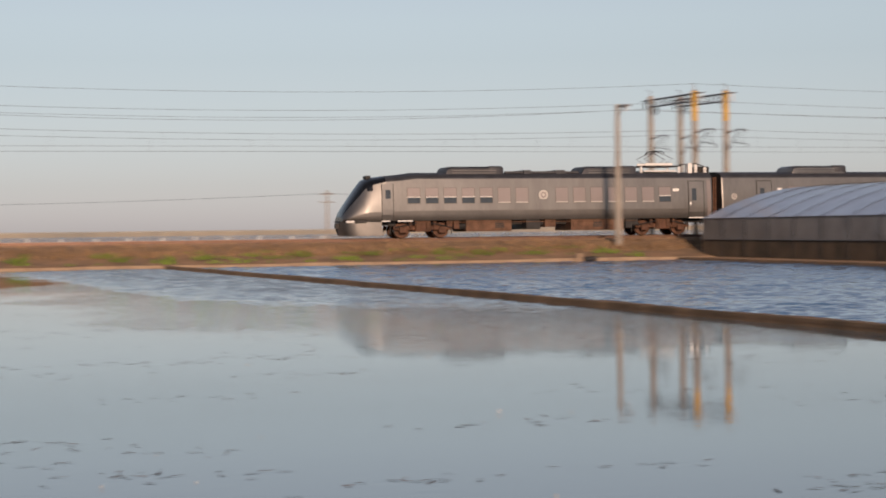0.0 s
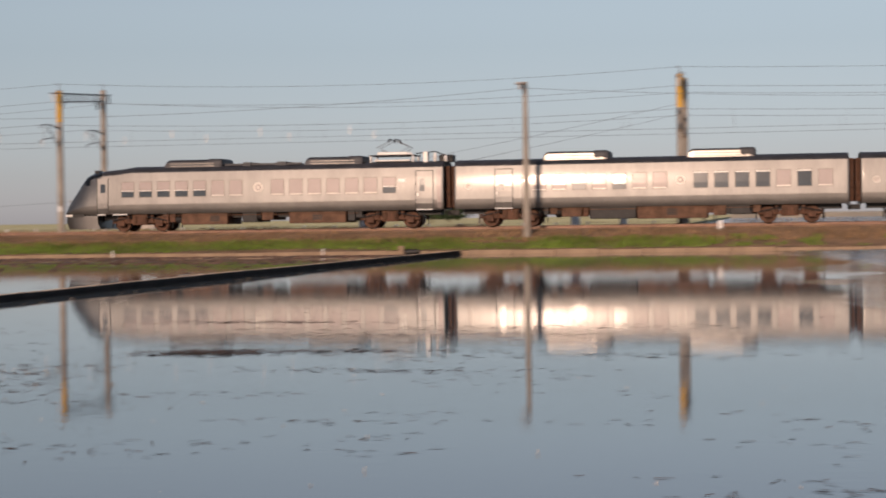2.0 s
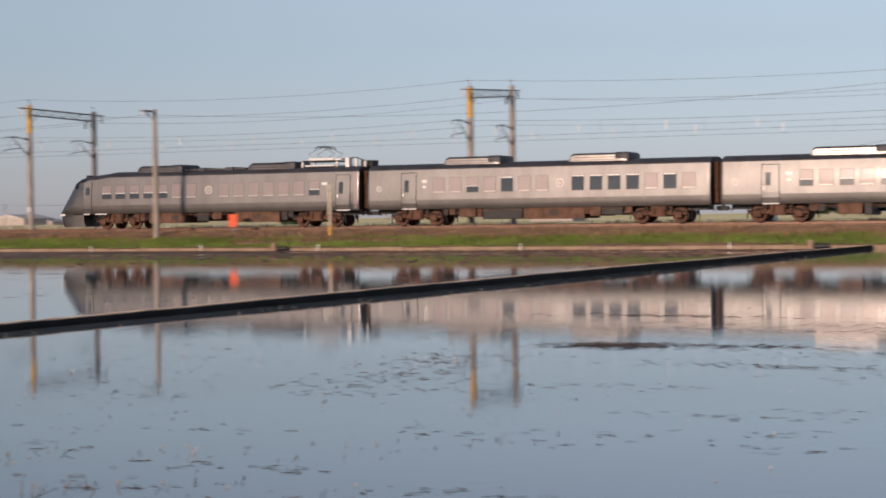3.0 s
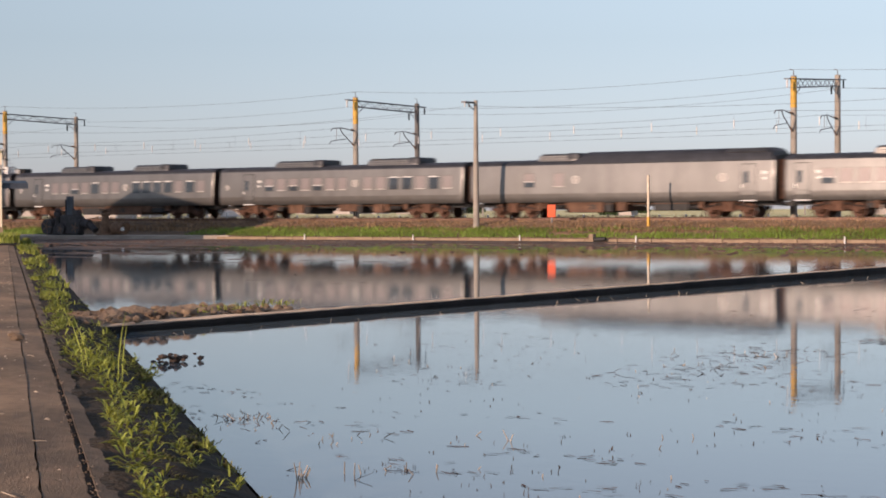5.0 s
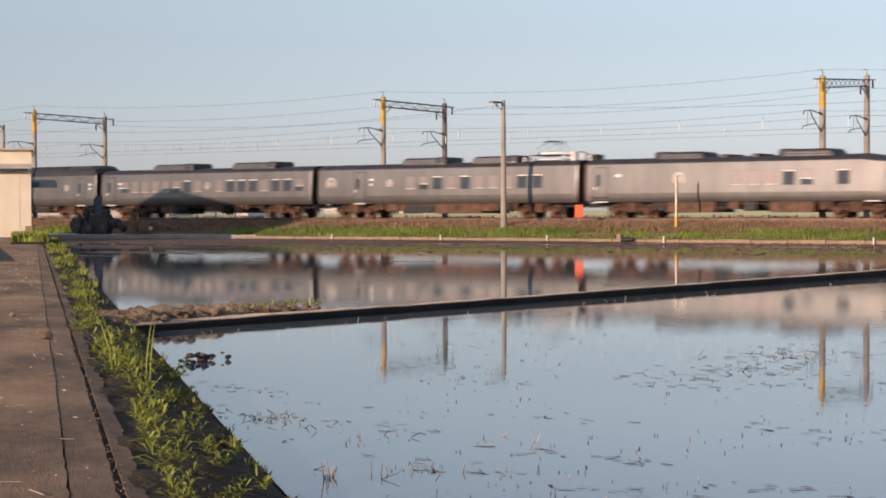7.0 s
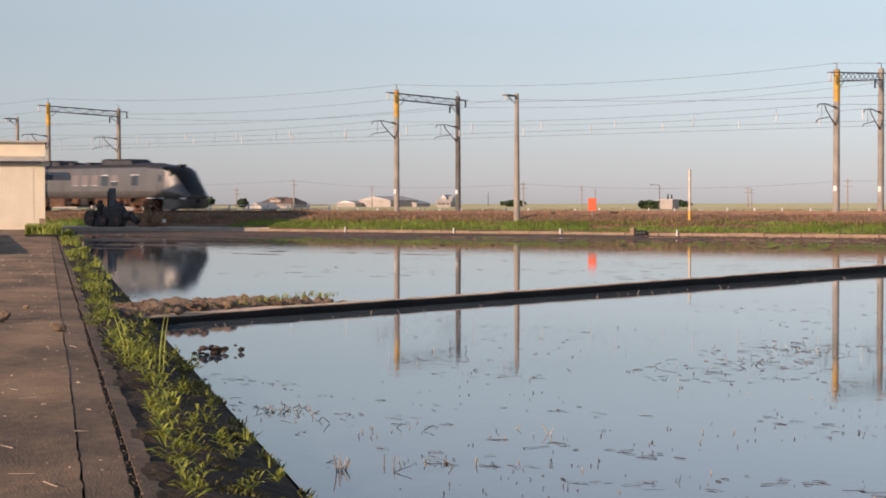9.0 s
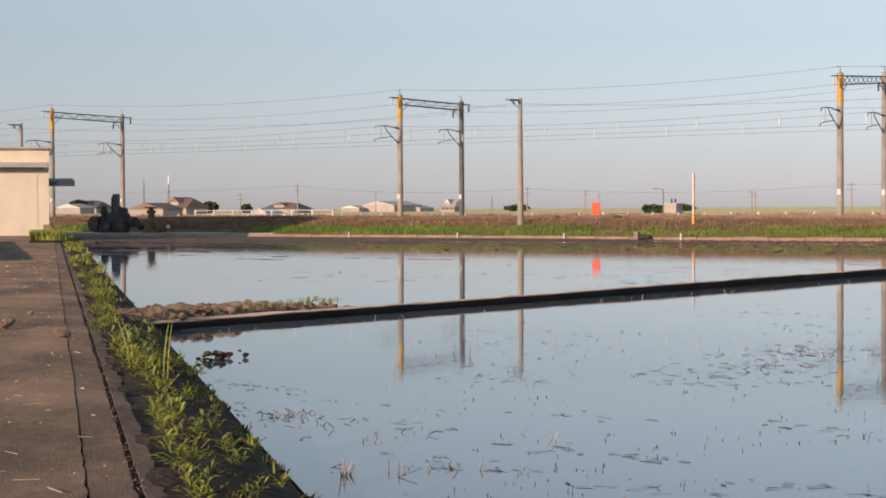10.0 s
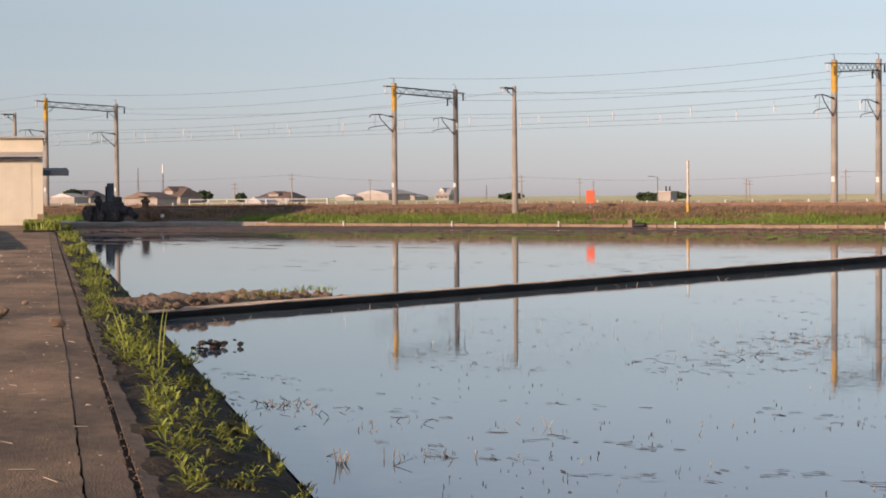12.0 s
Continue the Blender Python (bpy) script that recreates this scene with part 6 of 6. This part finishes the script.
def build_mud():
    # mound where the levee meets the verge
    bm = bmesh.new()
    n = 40
    rows = []
    for i in range(n + 1):
        row = []
        for j in range(13):
            f, g = i / n, j / 12 - 0.5
            p = Vector((-17.6, 16.5, 0)).lerp(Vector((-18.2, 22.5, 0)), f) + Vector((-g * 1.7 - 0.6, -g * 0.7, 0))
            z = 0.25 * (1 - (2 * g) ** 2) * (1 - f ** 3) + 0.12 * noise.noise(p * 2.4) * (1 - abs(2 * g)) + 0.10 * noise.noise(p * 5) + 0.05 * noise.noise(p * 13) - 0.02
            row.append(bm.verts.new((p.x, p.y, z)))
        rows.append(row)
    for p, q in zip(rows, rows[1:]):
        for i in range(12):
            bm.faces.new((p[i], p[i + 1], q[i + 1], q[i]))
    solid("mud_mound", bm, M["mud"], "lumpy brown mud heaped beside the levee", "mud", "structure", smooth=True)
    bm = bmesh.new()
    for _ in range(420):
        f = random.random()
        p = Vector((-18.0, 16.6, 0)).lerp(Vector((-18.9, 22.3, 0)), f)
        clod(bm, (p.x + rnd(-1.0, 0.6), p.y + rnd(-0.4, 0.4), 0.17 * (1 - f * f) + rnd(-0.02, 0.06)), 0.02 + 0.1 * random.random() ** 2.2)
    solid("mud_clods", bm, M["mud"], "broken brown mud clods on the mound", "mud", "stuff")
    bm = bmesh.new()
    for _ in range(70):
        f = random.random()
        p = Vector((-18.2, 17.0, 0)).lerp(Vector((-18.5, 22.3, 0)), f)
        blades(bm, (p.x + rnd(-0.6, 0.4), p.y + rnd(-0.3, 0.3), 0.15), 7, 0.07 if f < 0.8 else 0.11, 0.16, 0.008, 1.3)
    solid("mound_grass", bm, M["leaf"], "thin green grass sprouting from the mud", "grass", "stuff")
    # clods on the road and in the water
    for i, (l, o, r) in enumerate(((12.6, -1.0, 0.09), (13.1, -0.95, 0.10), (11.4, -1.05, 0.07), (12.0, -1.7, 0.06), (14.5, -2.0, 0.05), (9.8, -2.2, 0.05), (13.5, -1.6, 0.07), (15.2, -0.7, 0.05), (11.0, -0.3, 0.08), (11.5, -0.35, 0.06), (6.0, -1.5, 0.03), (17, -1.3, 0.08), (2.2, -1.0, 0.02), (1.2, -1.6, 0.02))):
        p = ROAD_EDGE + ROAD_DIR * l + ROAD_SIDE * o
        bm = bmesh.new()
        clod(bm, (p.x, p.y, 0.33 + r * 0.3), r)
        solid("clod", bm, M["mud"], "dried brown mud clod lying on the road", "clod", "", "clods on the road")
    bm = bmesh.new()
    for _ in range(46):
        clod(bm, (-13.5 + random.gauss(0, 0.06), 14.2 + random.gauss(0, 0.13), rnd(0, 0.08)), rnd(0.015, 0.05))
    solid("mud_lump", bm, M["clay"], "clump of wet mud breaking the water", "mud", "stuff")
    # shallows that break the surface in streaks
    for x0, x1, y0 in ((-84, -14.2, 42), (-12.6, 8.8, 67)):
        bm = bmesh.new()
        nx, ny = int((x1 - x0) / 0.3), int((78.6 - y0) / 0.3)
        rows = []
        for i in range(nx + 1):
            row = []
            x = x0 + (x1 - x0) * i / nx
            for j in range(ny + 1):
                y = y0 + (78.6 - y0) * j / ny
                if x < -70:
                    y = min(y, 78.6 - (-70 - x) * 0.42)
                g = max(0.0, min(1.0, (y - 58) / 20))
                west = max(0.0, min(1.0, (-x - 30) / 25))
                z = -0.052 + 0.047 * g + 0.03 * west - (0.03 if x > -13 else 0) + 0.06 * noise.noise((x * 0.09, y * 0.6, 1)) + 0.035 * noise.noise((x * 0.6, y * 2.4, 2)) + 0.03 * noise.noise((x * 1.7, y * 4, 3))
                row.append(bm.verts.new((x, y, max(-0.1, min(z, 0.03)))))
            rows.append(row)
        for p, q in zip(rows, rows[1:]):
            for k in range(ny):
                bm.faces.new((p[k], p[k + 1], q[k + 1], q[k]))
        bmesh.ops.delete(bm, geom=[v for v in bm.verts if (v.co - ROAD_EDGE).dot(ROAD_SIDE) < 1.0], context="VERTS")
        solid("mud_shoal", bm, M["wet_mud"], "brown-green muddy shallows along the far kerb", "mud", "structure", smooth=True)


def build_straw():
    # floating flat straw, in streaky drifts
    bm = bmesh.new()

    def bit(x, y, l, w, z=0.003):
        a = random.gauss(0, 0.5)
        d = Vector((math.cos(a), math.sin(a), 0))
        s = Vector((-d.y, d.x, 0)) * w
        p = Vector((x, y, z))
        k = rnd(-0.3, 0.3) * l
        v = [bm.verts.new(q) for q in (p - d * l - s, p - d * l * 0.2 - s * 1.2 + s * k, p + d * l - s * 0.4, p + d * l * 0.8 + s, p - d * l * 0.3 + s * 1.3, p - d * l * 0.9 + s * 0.5)]
        for q in v:
            q.co.z += rnd(0, 0.005)
        bm.faces.new(v)
    for _ in range(420):
        cx, cy = rnd(-13, 22), 9 + 40 * random.random() ** 1.6
        if cy > 9 + 3.2 * (cx + 18) or cx > 0.5 * cy + 6:
            continue
        for _ in range(random.randint(3, 16)):
            bit(cx + random.gauss(0, 0.03 * cy), cy + random.gauss(0, 0.012 * cy), rnd(0.015, 0.08), rnd(0.003, 0.009))
    for cx, cy, sx, sy, n in ((-5.5, 21.5, 0.9, 0.22, 160), (-7.9, 16.6, 0.5, 0.7, 40), (-8.2, 18.6, 0.45, 0.8, 60), (-7.8, 27.6, 1.2, 0.3, 120), (-5.5, 24.5, 1.6, 0.3, 120), (-2.5, 20.8, 1.4, 0.3, 110), (-4.1, 18.7, 0.9, 0.2, 90), (-5.9, 10.1, 0.4, 0.12, 14), (-4.0, 26, 2.0, 0.3, 120)):
        for _ in range(n):
            bit(cx + random.gauss(0, sx), cy + random.gauss(0, sy), rnd(0.02, 0.10), rnd(0.005, 0.017))
    solid("floating_straw", bm, M["wet_straw"], "dark wet straw drifting on the water in streaks", "straw", "stuff")
    # a red-brown raft of rotting stalks, and crumbs of it along the far shallows
    bm = bmesh.new()
    for _ in range(340):
        bit(-6.95 + random.gauss(0, 0.42), 21.15 + random.gauss(0, 0.2), rnd(0.03, 0.1), rnd(0.008, 0.02), rnd(0.003, 0.02))
    for cx, cy, sx, sy, n in ((-7.9, 27.5, 1.0, 0.12, 90), (-5.4, 21.5, 0.7, 0.1, 60)):
        for _ in range(n):
            bit(cx + random.gauss(0, sx), cy + random.gauss(0, sy), rnd(0.03, 0.1), rnd(0.006, 0.015))
    for _ in range(5200):
        x, y = -82 + 66 * random.random(), 78.3 - abs(random.gauss(0, 8.0))
        if noise.noise((x * 0.1, y * 0.5, 19)) < -0.05 or y < 52 or (Vector((x, y, 0)) - ROAD_EDGE).dot(ROAD_SIDE) < 1.6 or x < -68 and y > 74:
            continue
        w, h = rnd(0.06, 0.3), rnd(0.012, 0.05)
        vs = [bm.verts.new((x + a, y + b, -0.01)) for a, b in ((-w, 0), (0, -w * 0.5), (w, 0), (0, w * 0.5))]
        top = bm.verts.new((x + rnd(-0.3, 0.3) * w, y, h))
        for k in range(4):
            bm.faces.new((vs[k], vs[(k + 1) % 4], top))
    solid("rotting_stalks", bm, M["litter"], "red-brown rotting stalks rafted on the water", "straw", "stuff")
    bm = bmesh.new()
    for _ in range(5200):
        x, y = rnd(-80, -16.5), 30 + 48 * random.random() ** 0.7
        if noise.noise((x * 0.07, y * 0.3, 9)) < 0.12 or (Vector((x, y, 0)) - ROAD_EDGE).dot(ROAD_SIDE) < 1.6 or x > -17.6 + y * 0.05 or x < -70 and y > 75:
            continue
        bit(x, y, rnd(0.04, 0.3), rnd(0.01, 0.03))
    solid("floating_straw", bm, M["wet_straw"], "dark wet straw drifting on the still paddy", "straw", "stuff")
    # standing stubble
    bm = bmesh.new()
    spots = [(-9.32, 10.6, 0.12, 10, 0.06), (-6.9, 8.42, 0.022, 9, 0.13), (-6.75, 8.72, 0.03, 3, 0.08), (-7.9, 16.6, 0.5, 8, 0.045), (-8.2, 18.4, 0.45, 8, 0.045), (-6.72, 10.63, 0.01, 2, 0.09), (-7.87, 10.0, 0.16, 8, 0.04), (-6.6, 9.0, 0.14, 7, 0.05), (-8.9, 10.2, 0.25, 8, 0.035)]
    for _ in range(46):
        y = rnd(8, 17)
        spots.append((rnd(-0.80 * y + 0.3, -0.2 * y), y, 0.02, 1, rnd(0.015, 0.04)))
    for _ in range(30):
        y = rnd(10, 30)
        spots.append((rnd(-0.3 * y, 0.45 * y), y, 0.02, 1, rnd(0.02, 0.05)))
    for _ in range(70):
        f = random.random()
        spots.append((-16.6 + 3.2 * f + rnd(0.1, 0.45), 17 + 50 * f, 0.05, 1, rnd(0.03, 0.09)))
    for x, y, s, n, h in spots:
        for _ in range(n):
            px0, py0 = x + random.gauss(0, s), y + random.gauss(0, s)
            tube(bm, (px0, py0, -0.03), (px0 + random.gauss(0, h * (0.28 if h > 0.1 else 0.75)), py0 + random.gauss(0, h * (0.28 if h > 0.1 else 0.75)), h * rnd(0.2, 1.0)), 0.005, 0.003, 4)
    tangle = bmesh.new()
    for cx, cy, sd, n in ((-9.32, 10.6, 0.10, 22), (-9.0, 10.3, 0.3, 9), (-7.87, 10.0, 0.25, 8), (-6.9, 8.5, 0.2, 5), (-7.9, 16.6, 0.5, 16), (-8.2, 18.6, 0.5, 22)):
        for _ in range(n):
            a, l = rnd(0, math.tau), rnd(0.03, 0.12)
            p = Vector((cx + random.gauss(0, sd), cy + random.gauss(0, sd), rnd(-0.01, 0.02)))
            tube(tangle, p, p + Vector((l * math.cos(a), l * math.sin(a), rnd(0.0, 0.05))), 0.0035, 0.002, 4)
    solid("sunken_stubble", tangle, M["wet_straw"], "dark tangled stubble lying half under water", "stubble", "stuff")
    tips = bmesh.new()
    for _ in range(430):
        y = 7.5 + 15 * random.random() ** 1.3
        x = rnd(-0.86 * y + 0.8, -0.35 * y)
        if noise.noise((x * 0.5, y * 0.5, 21)) < -0.12:
            continue
        r = rnd(0.0015, 0.006)
        for _ in range(random.randint(1, 2)):
            q = Vector((x + random.gauss(0, 0.03), y + random.gauss(0, 0.03), 0))
            tube(tips, q - Vector((0, 0, 0.02)), q + Vector((random.gauss(0, 0.012), random.gauss(0, 0.006), rnd(0.003, 0.02))), r, r * 0.6, 5)
    solid("stubble_stumps", tips, M["clay"], "short dark rotting stubble stumps in the water", "stubble", "stuff")
    solid("rice_stubble", bm, M["straw"], "pale dry rice stubble standing in the water", "stubble", "stuff")


build_plants()
build_mud()
build_straw()


# ---- what moves ----
def motions():
    for i, car in enumerate(TRAIN):
        rows = []
        for t in range(13):
            x = 19.758 + 20 * (i + 1) - 10 - 27.486 * t + 0.043 * t * t
            rows.append((float(t), pose(x, TRACKS[0], RAIL, 0, 0, 180 if i == 6 else 0)))
        walk(car, rows)


motions()
